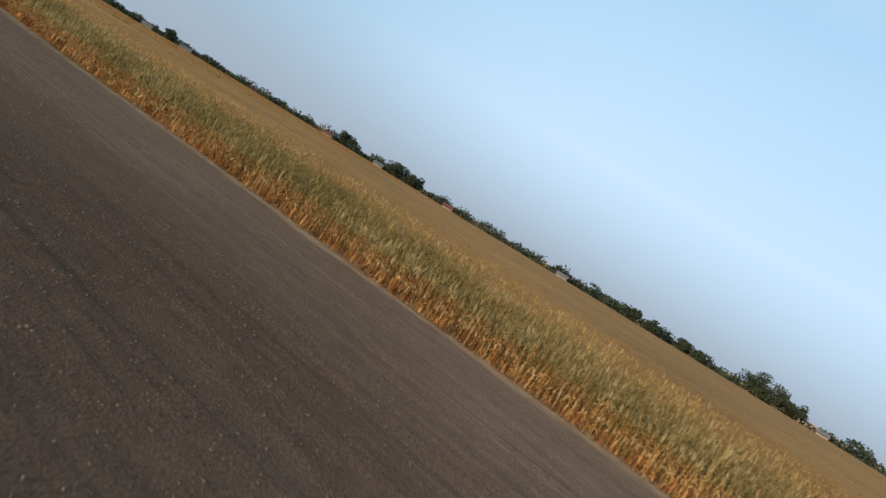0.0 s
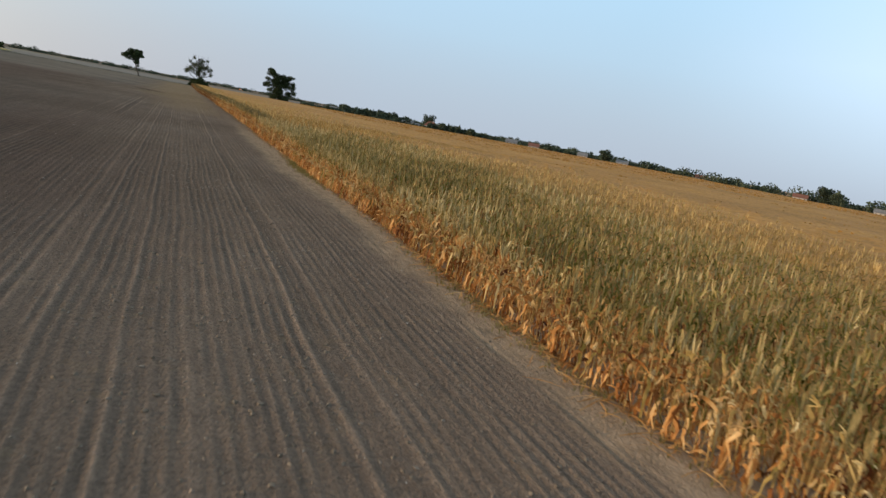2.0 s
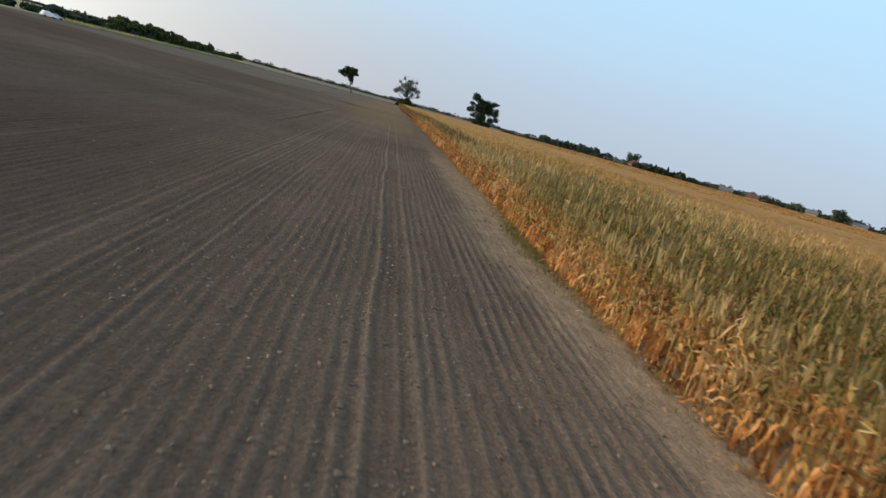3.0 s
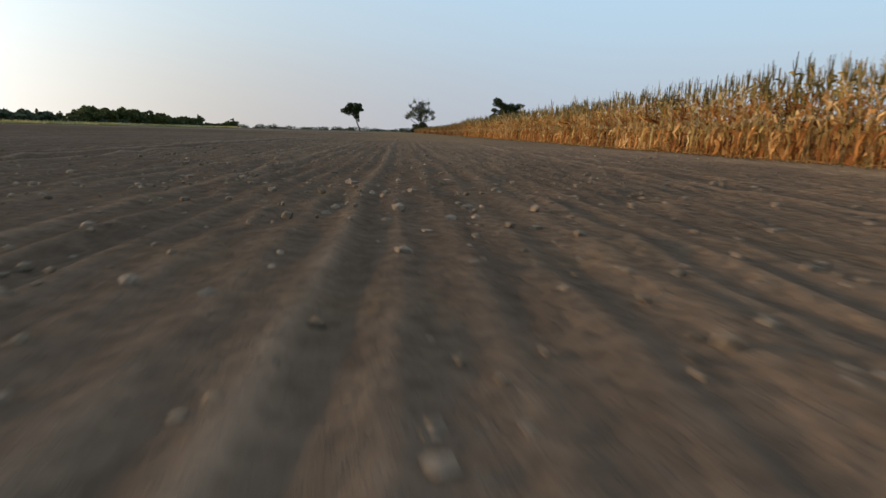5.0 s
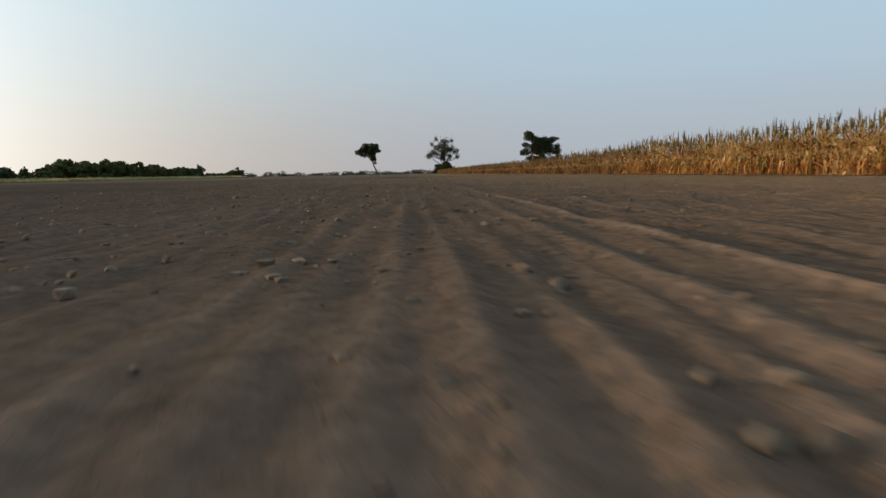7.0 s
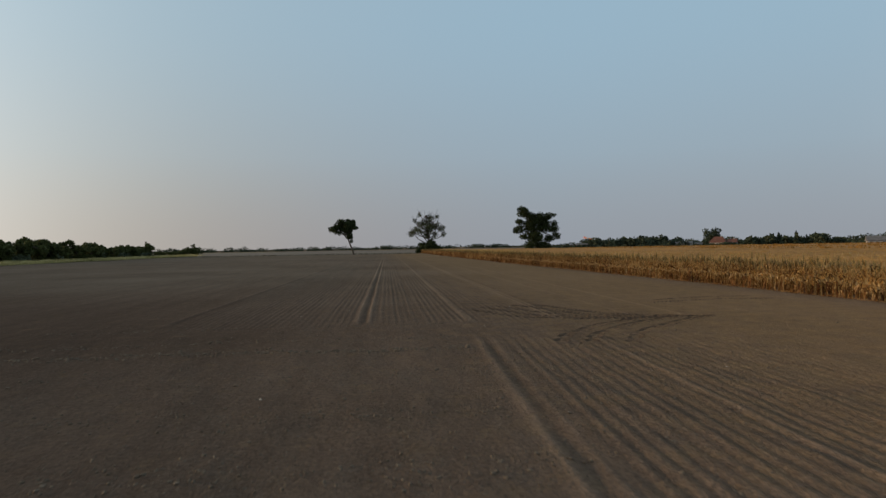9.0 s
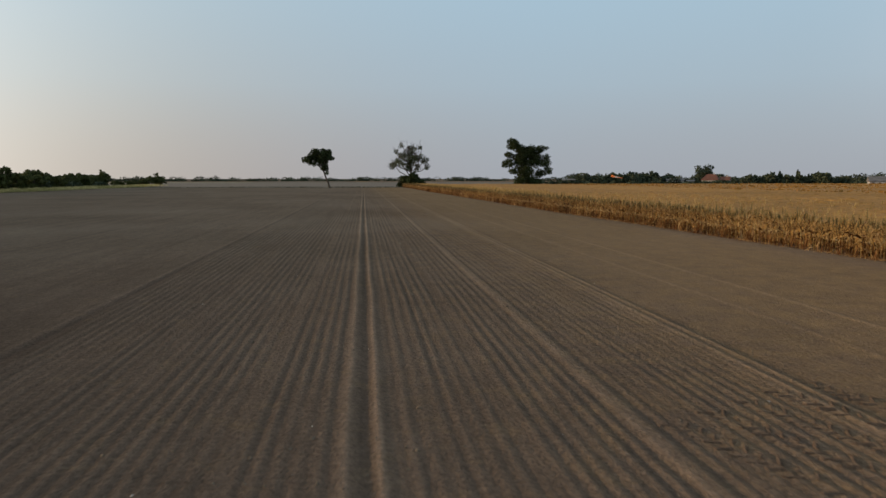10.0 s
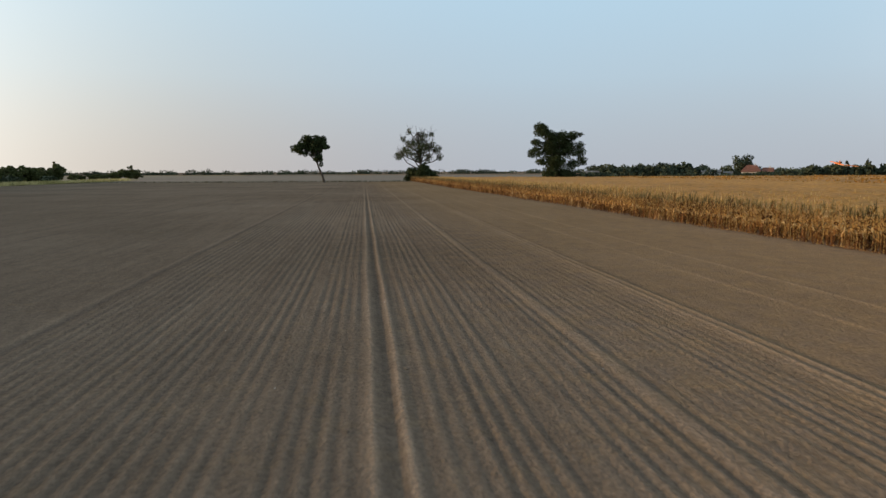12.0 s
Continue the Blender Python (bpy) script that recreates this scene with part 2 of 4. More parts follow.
# ---- builders ----
def part(name, bm, mat, parent=None, label=""):
    me = bpy.data.meshes.new(name)
    bm.to_mesh(me)
    bm.free()
    for mm in mat if isinstance(mat, (list, tuple)) else (mat,):
        me.materials.append(mm)
    ob = new(name, me)
    ob.parent = parent
    if label:
        tagged(ob, label)
    return ob


def from_arrays(name, verts, faces, mats, index=None, smooth=False):
    """One mesh object from vertex and face arrays; faces all have the same number of corners."""
    verts, faces = np.asarray(verts, np.float32), np.asarray(faces, np.int32)
    me = bpy.data.meshes.new(name)
    k = faces.shape[1]
    me.vertices.add(len(verts))
    me.vertices.foreach_set("co", verts.ravel())
    me.loops.add(faces.size)
    me.loops.foreach_set("vertex_index", faces.ravel())
    me.polygons.add(len(faces))
    me.polygons.foreach_set("loop_start", np.arange(0, faces.size, k, dtype=np.int32))
    for mm in mats:
        me.materials.append(mm)
    if index is not None:
        me.polygons.foreach_set("material_index", np.asarray(index, np.int32))
    me.polygons.foreach_set("use_smooth", np.full(len(faces), smooth))
    me.update(calc_edges=True)
    return new(name, me)


def scattered(name, kinds, which, spots, turns, sizes, mats, smooth=False):
    """Many small pieces joined: kinds are (verts, faces, index), each piece one of them, turned about z."""
    vs, fs, ms, base = [], [], [], 0
    for k, (kv, kf, km) in enumerate(kinds):
        sel = np.where(which == k)[0]
        if not len(sel):
            continue
        c, s = np.cos(turns[sel])[:, None], np.sin(turns[sel])[:, None]
        sz = sizes[sel]
        if sz.ndim == 1:
            sz = np.repeat(sz[:, None], 3, 1)
        x, y, z = (kv[None, :, i] * sz[:, i : i + 1] for i in range(3))
        v = np.stack([x * c - y * s, x * s + y * c, z], -1) + spots[sel][:, None, :]
        f = kf[None] + (np.arange(len(sel)) * len(kv))[:, None, None] + base
        vs.append(v.reshape(-1, 3))
        fs.append(f.reshape(-1, kf.shape[1]))
        ms.append(np.tile(km, len(sel)))
        base += len(sel) * len(kv)
    return from_arrays(name, np.concatenate(vs), np.concatenate(fs), mats, np.concatenate(ms), smooth)


def box_bm(bm, x0, x1, y0, y1, z0, z1):
    vs = [bm.verts.new((x, y, z)) for z in (z0, z1) for x, y in ((x0, y0), (x1, y0), (x1, y1), (x0, y1))]
    for f in ((3, 2, 1, 0), (4, 5, 6, 7), (0, 1, 5, 4), (1, 2, 6, 5), (2, 3, 7, 6), (3, 0, 4, 7)):
        bm.faces.new([vs[i] for i in f])


def tube(bm, points, radii, sides=7):
    """A tapered limb through the points."""
    rings = []
    for i, (p, r) in enumerate(zip(points, radii)):
        d = Vector(points[min(i + 1, len(points) - 1)]) - Vector(points[max(i - 1, 0)])
        q = d.to_track_quat("Z", "Y")
        rings.append([bm.verts.new(Vector(p) + q @ Vector((r * math.cos(a), r * math.sin(a), 0))) for a in (2 * math.pi * k / sides for k in range(sides))])
    for a, b in zip(rings, rings[1:]):
        for k in range(sides):
            bm.faces.new((a[k], a[(k + 1) % sides], b[(k + 1) % sides], b[k]))
    bm.faces.new(rings[-1])
    bm.faces.new(rings[0][::-1])


# ---- the ground: one sheet to the horizon, with drilled rows pressed into it ----
rng = np.random.default_rng(7)


def wave(x, seed, octaves=((0.11, 1.0), (0.27, 0.6), (0.61, 0.35))):
    return sum(a * np.sin(x * f * 2 * math.pi + seed * (k + 1.7)) for k, (f, a) in enumerate(octaves))


LATTICE = np.random.default_rng(99).uniform(-1, 1, (256, 256))


def grain(x, y, size, shift=0):
    """Smooth random bumps of about that size."""
    u, v = x / size + shift * 17.3, y / size + shift * 5.7
    i, j = np.floor(u).astype(int), np.floor(v).astype(int)
    a, b = u - i, v - j
    a, b = a * a * (3 - 2 * a), b * b * (3 - 2 * b)
    g = lambda p, q: LATTICE[p % 256, q % 256]
    return (g(i, j) * (1 - a) + g(i + 1, j) * a) * (1 - b) + (g(i, j + 1) * (1 - a) + g(i + 1, j + 1) * a) * b


def step(v, soft):
    return 1 / (1 + np.exp(np.clip(-v / soft, -60, 60)))


def lines(x, marks):
    """Long furrows and ridges: middle, half width, height."""
    return sum(np.exp(-np.clip(((x - c) / w) ** 2, 0, 60)) * d for c, w, d in marks)


# drilled land before and behind the headland
FIRST_MARKS = ((-9.2, 0.06, 0.014), (-11.65, 0.06, 0.014), (-4.8, 0.06, 0.018), (-5.1, 0.06, -0.012), (-5.62, 0.06, 0.02), (-5.4, 0.07, -0.015), (-3.4, 0.08, -0.01), (-8.0, 0.06, 0.014), (-10.6, 0.07, 0.02),
               (-11.25, 0.08, 0.02), (-16.8, 0.08, 0.015), (-22.0, 0.1, -0.012))
LOW_MARKS = ((-14.62, 0.08, 0.03), (-14.2, 0.25, -0.02), (-13.75, 0.06, 0.018), (-15.2, 0.06, 0.022))  # the wheel track flown along low down
LATER_MARKS = ((-23.55, 0.07, 0.05), (-23.31, 0.12, -0.042), (-23.07, 0.09, 0.045), (-22.9, 0.06, -0.02), (-22.72, 0.05, 0.015), (-25.1, 0.05, 0.02), (-21.05, 0.06, -0.022), (-20.92, 0.05, 0.015), (-19.12, 0.12, 0.034), (-18.9, 0.1, -0.012),
               (-15.95, 0.05, 0.03), (-15.7, 0.07, 0.045), (-15.4, 0.06, 0.034), (-15.1, 0.14, -0.022), (-12.4, 0.1, 0.026), (-10.3, 0.12, 0.032), (-10.0, 0.1, -0.012), (-7.2, 0.1, 0.014),
               (-31.1, 0.1, 0.018), (-30.82, 0.12, -0.03), (-34.1, 0.16, -0.012), (-37.6, 0.14, -0.01), (-41.5, 0.2, -0.018))


def row_strength(x, width, seed):
    """Some drilled rows stand out more than others."""
    return 0.7 + 0.3 * (1 + LATTICE[np.floor(x / width).astype(int) % 256, seed])


def edge_x(y):
    """Where the first row of corn stands."""
    return 0.25 + 0.12 * np.sin(y * 0.21) + 0.10 * np.sin(y * 0.057 + 2) + np.interp(y, [-175, -110, -60, -30, 0, 40, 80, 150, 230], [0, -0.1, -0.3, -0.55, -1.0, -1.6, -2.0, -2.0, -1.7])


def relief(x, y, rows_only=False):
    """Height of the ploughed land over z = 0, or of its drilled rows and marks alone."""
    x, y = np.asarray(x, float), np.asarray(y, float)
    yy = np.where((y > -156) & (y < -30), y, 0.2 * y)  # the drilled land is drawn out along the rows
    near = step(edge_x(y) - 1.1 + 0.25 * grain(x, y, 0.9, 6) - x, 0.16)
    wob = 0.03 * np.sin(y * 0.31) + 0.02 * np.sin(y * 0.83 + 1)
    xa = x + wob + 0.05 * grain(x, 0.12 * y, 0.7, 21)
    first = step(y + 246 - 14 * step(x + 8.5, 0.5) + 1.5 * wave(x, 1.3), 2.0) * step(-101 - y + 3 * wave(x, 0.4), 4.0)
    rows_a = (1 - 0.85 * step(y + 127, 3.0) * step(x + 10.5, 0.7)) * ((1 - np.abs(np.sin(math.pi * xa / 0.27))) ** 1.2 - 0.35) * row_strength(xa, 0.27, 3) * (1 + 0.55 * grain(x, 0.25 * y, 0.55, 23))
    xb = x - 0.0207 * y + 0.4 * wob
    later = step(y + START + 0.35 * wave(x, 5.0), 0.2) * step(-2.0 - x, 0.5)
    lane = 0.05 + 0.95 * step(xb + 30.6, 0.15) * (1 - 0.85 * step(xb + 15.2, 0.2)) - 0.25 * step(xb + 18.9, 0.3) * step(-16.1 - xb, 0.2)
    rows_b = (0.42 - np.abs(np.sin(math.pi * xb / 0.26)) ** 2.6) * row_strength(xb, 0.26, 11) * lane * (1 + 0.5 * grain(x, 0.12 * y, 0.5, 27))
    head = step(y + 103, 4.0) * step(-START - 1.5 - y, 1.0)
    xg = x - 0.0557 * (y + 50) + 0.5 * wob
    grooves = lines(xg, ((-20.66, 0.12, 0.018), (-20.4, 0.09, -0.01), (-20.14, 0.08, 0.016), (-16.9, 0.12, 0.014)))
    rows_c = (np.abs(np.sin(math.pi * xg / 0.3)) - 0.6) * 0.02 * row_strength(xg, 0.3, 19) * step(xg + 20.2, 0.1) * (1 - 0.6 * step(xg + 13.0, 1.5))
    rough = 0.010 * wave(x * 2.3 + yy * 0.7, 2.2) + 0.008 * wave(yy * 2.9 - x * 0.8, 4.4) + 0.006 * np.sin(y * 2.6 + 0.6 * np.sin(x * 0.5)) * head
    h = first * (0.018 * rows_a + 0.75 * lines(xa, FIRST_MARKS) + step(y + 152, 3.0) * lines(xa, LOW_MARKS)) + later * (0.017 * rows_b + 0.6 * lines(xb, LATER_MARKS))
    h = h + step(-236 - y, 3.0) * lines(xa, ((-9.6, 0.06, 0.012), (-9.1, 0.05, 0.01), (-5.6, 0.08, 0.008))) + head * step(-47.5 - y + 0.3 * wave(x, 2.0), 0.5) * step(y + 84, 3.0) * (grooves + rows_c)
    if rows_only:
        return h * near * (np.abs(x) < 70) * (y > -400) * (y < 240)
    h = h + 0.022 * head * step(y + 66, 1.5) * step(-20.7 - xg, 0.3) * ((1 - np.abs(np.sin(math.pi * (y + 0.35 * np.sin(x * 0.4)) / 3.6))) ** 3 - 0.3) * (0.5 + 0.7 * grain(x, y, 2.0, 12))
    drilled = np.clip(first + later, 0, 1)
    h = h + rough * (0.15 * drilled + 0.2 * step(y + 160, 3.0) * step(-100 - y, 3.0) + (1 - drilled))
    low = step(y + 158, 2.0) * step(-72 - y, 2.0) * (1 - 0.7 * step(y + 138, 2.0) * step(-112 - y, 2.0))  # broken, cloddy stretches
    h = h * (1 + 0.5 * step(y + 138, 2.0) * step(-112 - y, 2.0)) * (1 - (0.12 + 0.33 * step(y + 112, 3.0)) * low * np.clip(0.5 + grain(x, y, 1.3, 1), 0, 1))
    h = h + (0.011 - 0.007 * drilled + 0.019 * low) * grain(x, yy, 0.42, 2) + (0.008 - 0.004 * drilled + 0.02 * low) * grain(x, yy, 0.19, 3) + 0.004 * grain(x, 0.4 * y, 2.2, 4)
    return h * near * (np.abs(x) < 70) * (y > -400) * (y < 240)


START = 43.0


def spread(lo, hi, step, far, grow=1.22):
    """Even lines from lo to hi, and ever wider steps out to far on both sides."""
    mid = np.arange(lo, hi + 1e-6, step)
    d, out = step, []
    while (out[-1] if out else 0) < far:
        d = min(d * grow, 400)
        out.append((out[-1] if out else 0) + d)
    out = np.array(out)
    return np.concatenate([lo - out[::-1], mid, hi + out])


gx = spread(-34.0, 0.2, 0.05, 4200)
gx = np.concatenate([gx[gx < -46.5], np.arange(-46.4, -34.05, 0.14), gx[gx >= -34.0]])
gy = spread(-284.0, 66.0, 1.2, 4200)
gy = np.concatenate([gy[gy < -156], np.arange(-155.9, -75.0, 0.5), np.arange(-75.0, -30.0, 0.6), gy[gy > -29.8]])
X, Y = np.meshgrid(gx, gy)
Z = relief(X, Y)
nx, ny = len(gx), len(gy)
ids = np.arange(nx * ny).reshape(ny, nx)
quads = np.stack([ids[:-1, :-1], ids[:-1, 1:], ids[1:, 1:], ids[1:, :-1]], -1).reshape(-1, 4)
Z = Z + np.where((X > edge_x(Y) - 1.6) & (X < 8) & (np.abs(Y) < 330), 0.014 * grain(X, Y, 0.45, 8) + 0.012 * grain(X, Y, 1.1, 9), 0)
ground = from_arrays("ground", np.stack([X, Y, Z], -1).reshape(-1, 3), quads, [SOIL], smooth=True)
# sand tone with painted sun warmth, rising towards the corn
sandy = ground.data.attributes.new("sandy", "FLOAT", "POINT")
sandy.data.foreach_set("value", ((0.36 * step(X + 17, 2.5) * step(Y + 72, 5.0) + 0.3 * step(X + 12, 1.5) * step(Y + 125, 8.0) * step(-72 - Y, 5.0)) * step(-2 - X, 0.5)).astype(np.float32).ravel())
# painted shade, strongest in the west, away from the corn
soil_shade = ground.data.attributes.new("soil_shade", "FLOAT", "POINT")
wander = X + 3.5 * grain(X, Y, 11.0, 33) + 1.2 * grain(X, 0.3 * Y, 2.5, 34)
soil_shade.data.foreach_set("value", ((0.9 * step(-13.0 - wander, 2.2) * step(-168 - Y, 8.0) + 0.25 * step(-10 - wander, 2.0) * step(Y + 168, 8.0) * step(-122 - Y, 8.0)
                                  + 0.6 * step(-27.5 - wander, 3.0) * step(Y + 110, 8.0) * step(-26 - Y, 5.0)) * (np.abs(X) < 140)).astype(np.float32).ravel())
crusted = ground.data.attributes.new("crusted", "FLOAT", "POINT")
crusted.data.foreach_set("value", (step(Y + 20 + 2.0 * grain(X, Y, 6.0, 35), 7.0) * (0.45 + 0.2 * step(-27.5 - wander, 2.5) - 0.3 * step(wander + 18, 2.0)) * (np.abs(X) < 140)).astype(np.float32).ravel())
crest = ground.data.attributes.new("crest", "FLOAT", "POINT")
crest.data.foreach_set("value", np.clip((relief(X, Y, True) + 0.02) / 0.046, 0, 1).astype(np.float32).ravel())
margin = ground.data.attributes.new("margin", "FLOAT", "POINT")
margin.data.foreach_set("value", (np.interp(Y, [-215, -200], [0.9, 0.95]) * step(X - edge_x(Y) + np.interp(Y, [-232, -222, -198, -186], [1.05, 1.4, 1.65, 2.1]) + 0.45 * grain(X, Y, 0.9, 31), 0.22) * (0.15 + 0.85 * step(-145 - Y, 6.0))).astype(np.float32).ravel())
tagged(ground, "grey-brown ploughed field soil with drilled rows and tracks", "ground", kind="structure")


# ---- clods and stones lying on the soil ----
def clod_kind(seed, flat=0.7):
    r = np.random.default_rng(seed)
    bm = bmesh.new()
    bmesh.ops.create_icosphere(bm, subdivisions=1, radius=1.0)
    v = np.array([q.co[:] for q in bm.verts]) * r.uniform(0.6, 1.15, (len(bm.verts), 1)) * (1, r.uniform(0.6, 0.9), flat)
    f = np.array([[q.index for q in p.verts] for p in bm.faces])
    bm.free()
    return v + (0, 0, 0.25), f, np.zeros(len(f), int)


CLODS = [clod_kind(k) for k in range(6)]
way_t = np.array([r[1] for r in PATH])


def beside_path(n, spread_m, y0, y1):
    y = rng.uniform(y0, y1, n)
    x = np.interp(y, way_t[:, 1], way_t[:, 0]) + rng.normal(0, 1, n) * spread_m
    keep = x < -0.8
    return x[keep], y[keep]


def strewn(name, n, spread_m, y0, y1, lo, hi, mat, label, category):
    x, y = beside_path(n, spread_m, y0, y1)
    s = lo * (hi / lo) ** (rng.uniform(0, 1, len(x)) ** 2.2)
    ob = scattered(name, CLODS, rng.integers(0, 6, len(x)), np.stack([x, y, relief(x, y) - 0.2 * s], -1), rng.uniform(0, 6.28, len(x)), s, [mat])
    return tagged(ob, label, category, kind="stuff")


# ---- corn ----
def ribbon(V, F, M, pts, widths, side, m):
    """A leaf: a strip along pts, as wide as told, lying along side; quads."""
    b = len(V)
    for p, w in zip(pts, widths):
        V.append(np.array(p) - np.array(side) * w / 2)
        V.append(np.array(p) + np.array(side) * w / 2)
    for i in range(len(pts) - 1):
        F.append((b + 2 * i, b + 2 * i + 1, b + 2 * i + 3, b + 2 * i + 2))
        M.append(m)


def corn_kind(seed, leaves, segs, detail):
    r = np.random.default_rng(seed)
    V, F, M = [], [], []
    h = r.uniform(1.75, 2.05)
    bend = r.normal(0, 0.07, 2)
    at = lambda q: np.array([bend[0] * q * q, bend[1] * q * q, h * q])
    if detail:
        for a in (0, math.pi / 2):
            ribbon(V, F, M, [at(0) - (0, 0, 0.05), at(0.5), at(0.93)], [0.03, 0.025, 0.012], (math.cos(a), math.sin(a), 0), 3)
    a0 = r.uniform(0, 6.28)
    for k in range(leaves):
        q = 0.10 + 0.76 * k / max(leaves - 1, 1) + r.uniform(-0.03, 0.03)
        a = a0 + k * math.pi + r.normal(0, 0.55)
        out, side = np.array([math.cos(a), math.sin(a), 0]), np.array([-math.sin(a), math.cos(a), 0])
        ln = r.uniform(0.45, 0.8) * (1.0 - 0.25 * abs(q - 0.5))
        hang = q < 0.5 and r.random() < 0.65  # withered leaves hang down along the stalk
        up = r.uniform(0.0, 0.3) if hang else r.uniform(0.35, 0.8) + 0.5 * q
        droop = r.uniform(1.0, 1.5) if hang else r.uniform(0.25, 1.15) * (1.5 - q)
        reach = r.uniform(0.25, 0.5) if hang else r.uniform(0.6, 0.95)
        if q > 0.55:  # upper leaves stand up
            ln, up, droop, reach = ln * 0.8, r.uniform(0.75, 1.25), r.uniform(0.2, 1.0), r.uniform(0.3, 0.7)
        pts = []
        for i in range(segs + 1):
            u = i / segs
            pts.append(at(q) + out * ln * reach * (u - 0.25 * u * u) + np.array([0, 0, ln * (up * u - droop * u * u)]) + side * 0.08 * r.normal() * u)
        for p in pts:
            p[2] = max(p[2], 0.04)
        w = r.uniform(0.075, 0.11) * (1.0 if q < 0.55 else 0.78) * (1.0 if detail else 0.85)
        wd = [w * 0.6] + [w * (1.0 - 0.75 * (i / segs) ** 2) for i in range(1, segs + 1)]
        ribbon(V, F, M, pts, wd, side * 0.9 + np.array([0, 0, 0.45 * r.normal()]), 0 if r.random() < 1.15 - 1.45 * max(0.0, q - (0.2 if detail else 0.05)) else 1)
    for k in range(5 if detail else 2):
        a = r.uniform(0, 6.28)
        t = np.array([math.cos(a), math.sin(a), 0]) * r.uniform(0.02, 0.12)
        ribbon(V, F, M, [at(0.9), at(0.98) + t * 0.6, at(1.0) + t + (0, 0, r.uniform(0.06, 0.32))], [0.014, 0.026, 0.012] if detail else [0.03, 0.035, 0.015], (-math.sin(a), math.cos(a), 0), 2)
    if detail and r.random() < 0.85:
        a, q = r.uniform(0, 6.28), r.uniform(0.38, 0.5)
        o = np.array([math.cos(a), math.sin(a), 0])
        for tw in (0, math.pi / 2):
            sd = (-math.sin(a) * math.cos(tw), math.cos(a) * math.cos(tw), math.sin(tw))
            ribbon(V, F, M, [at(q), at(q) + o * 0.06 + (0, 0, 0.07), at(q) + o * 0.10 + (0, 0, 0.16), at(q) + o * 0.12 + (0, 0, 0.25)], [0.05, 0.10, 0.09, 0.03], sd, 5)
    return np.array(V), np.array(F), np.array(M)


HUSK = two_tone("corn_husk", (0.40, 0.27, 0.12), (0.48, 0.34, 0.16), (0.56, 0.42, 0.22), 3.0, 30.0, rough=0.7)
RUSSET_LEAF = leafy("russet_corn_leaf", [(0.15, (0.07, 0.024, 0.009)), (0.42, (0.235, 0.092, 0.025)), (0.66, (0.44, 0.22, 0.068)), (0.92, (0.66, 0.46, 0.22))])
GOLD_MATS = [DRY_LEAF, GOLD_LEAF, TASSEL, STALK, DRY_LEAF, HUSK]  # the field is riper further on
TAN_LEAF = leafy("tan_corn_leaf", [(0.1, (0.13, 0.085, 0.026)), (0.4, (0.21, 0.13, 0.04)), (0.65, (0.28, 0.175, 0.056)), (0.95, (0.36, 0.24, 0.09))], scale=0.09)
# brown leaf colour, its darkest tones also stand for shaded gaps
BROWN_LEAF = leafy("brown_corn_leaf", [(0.15, (0.04, 0.018, 0.008)), (0.42, (0.095, 0.04, 0.014)), (0.65, (0.21, 0.098, 0.031)), (0.95, (0.56, 0.40, 0.20))])
AMBER_LEAF = leafy("amber_corn_leaf", [(0.15, (0.055, 0.028, 0.009)), (0.42, (0.135, 0.068, 0.02)), (0.66, (0.25, 0.138, 0.042)), (0.95, (0.56, 0.40, 0.18))], scale=0.09)
STRAW_LEAF = leafy("straw_corn_leaf", [(0.12, (0.09, 0.078, 0.018)), (0.4, (0.21, 0.15, 0.042)), (0.62, (0.40, 0.28, 0.10)), (0.95, (0.62, 0.50, 0.27))], scale=0.2)
DARK_TASSEL = leafy("dark_corn_tassel", [(0.1, (0.06, 0.055, 0.022)), (0.5, (0.12, 0.095, 0.04)), (0.9, (0.24, 0.18, 0.08))], trans=0.1)
OLIVE_TASSEL = leafy("olive_corn_tassel", [(0.15, (0.12, 0.10, 0.04)), (0.5, (0.25, 0.19, 0.075)), (0.85, (0.46, 0.36, 0.18))], trans=0.1, scale=0.13, plant=1.1)
CORN_MATS = [RUSSET_LEAF, PALE_LEAF, OLIVE_TASSEL, STALK, RUSSET_LEAF, HUSK]
FRONT_MATS = [RUSSET_LEAF, STRAW_LEAF, OLIVE_TASSEL, STALK, RUSSET_LEAF, HUSK]
STRAW_MATS = [RUSSET_LEAF, STRAW_LEAF, DARK_TASSEL, STALK, RUSSET_LEAF, HUSK]  # russet foot and straw tops
EDGE_MATS = [BROWN_LEAF, AMBER_LEAF, DARK_TASSEL, STALK, BROWN_LEAF, HUSK]  # the withered front of the ripe field
TAN_MATS = [TAN_LEAF, TAN_LEAF, TASSEL, STALK, TAN_LEAF, HUSK]
CORN_FINE = [corn_kind(20 + k, 11, 5, True) for k in range(8)]
CORN_MID = [corn_kind(40 + k, 9, 3, False) for k in range(8)]
CORN_FAR = [corn_kind(60 + k, 7, 2, False) for k in range(6)]


SINGLE = (-197.0, -176.0)  # here the front row stands as single plants


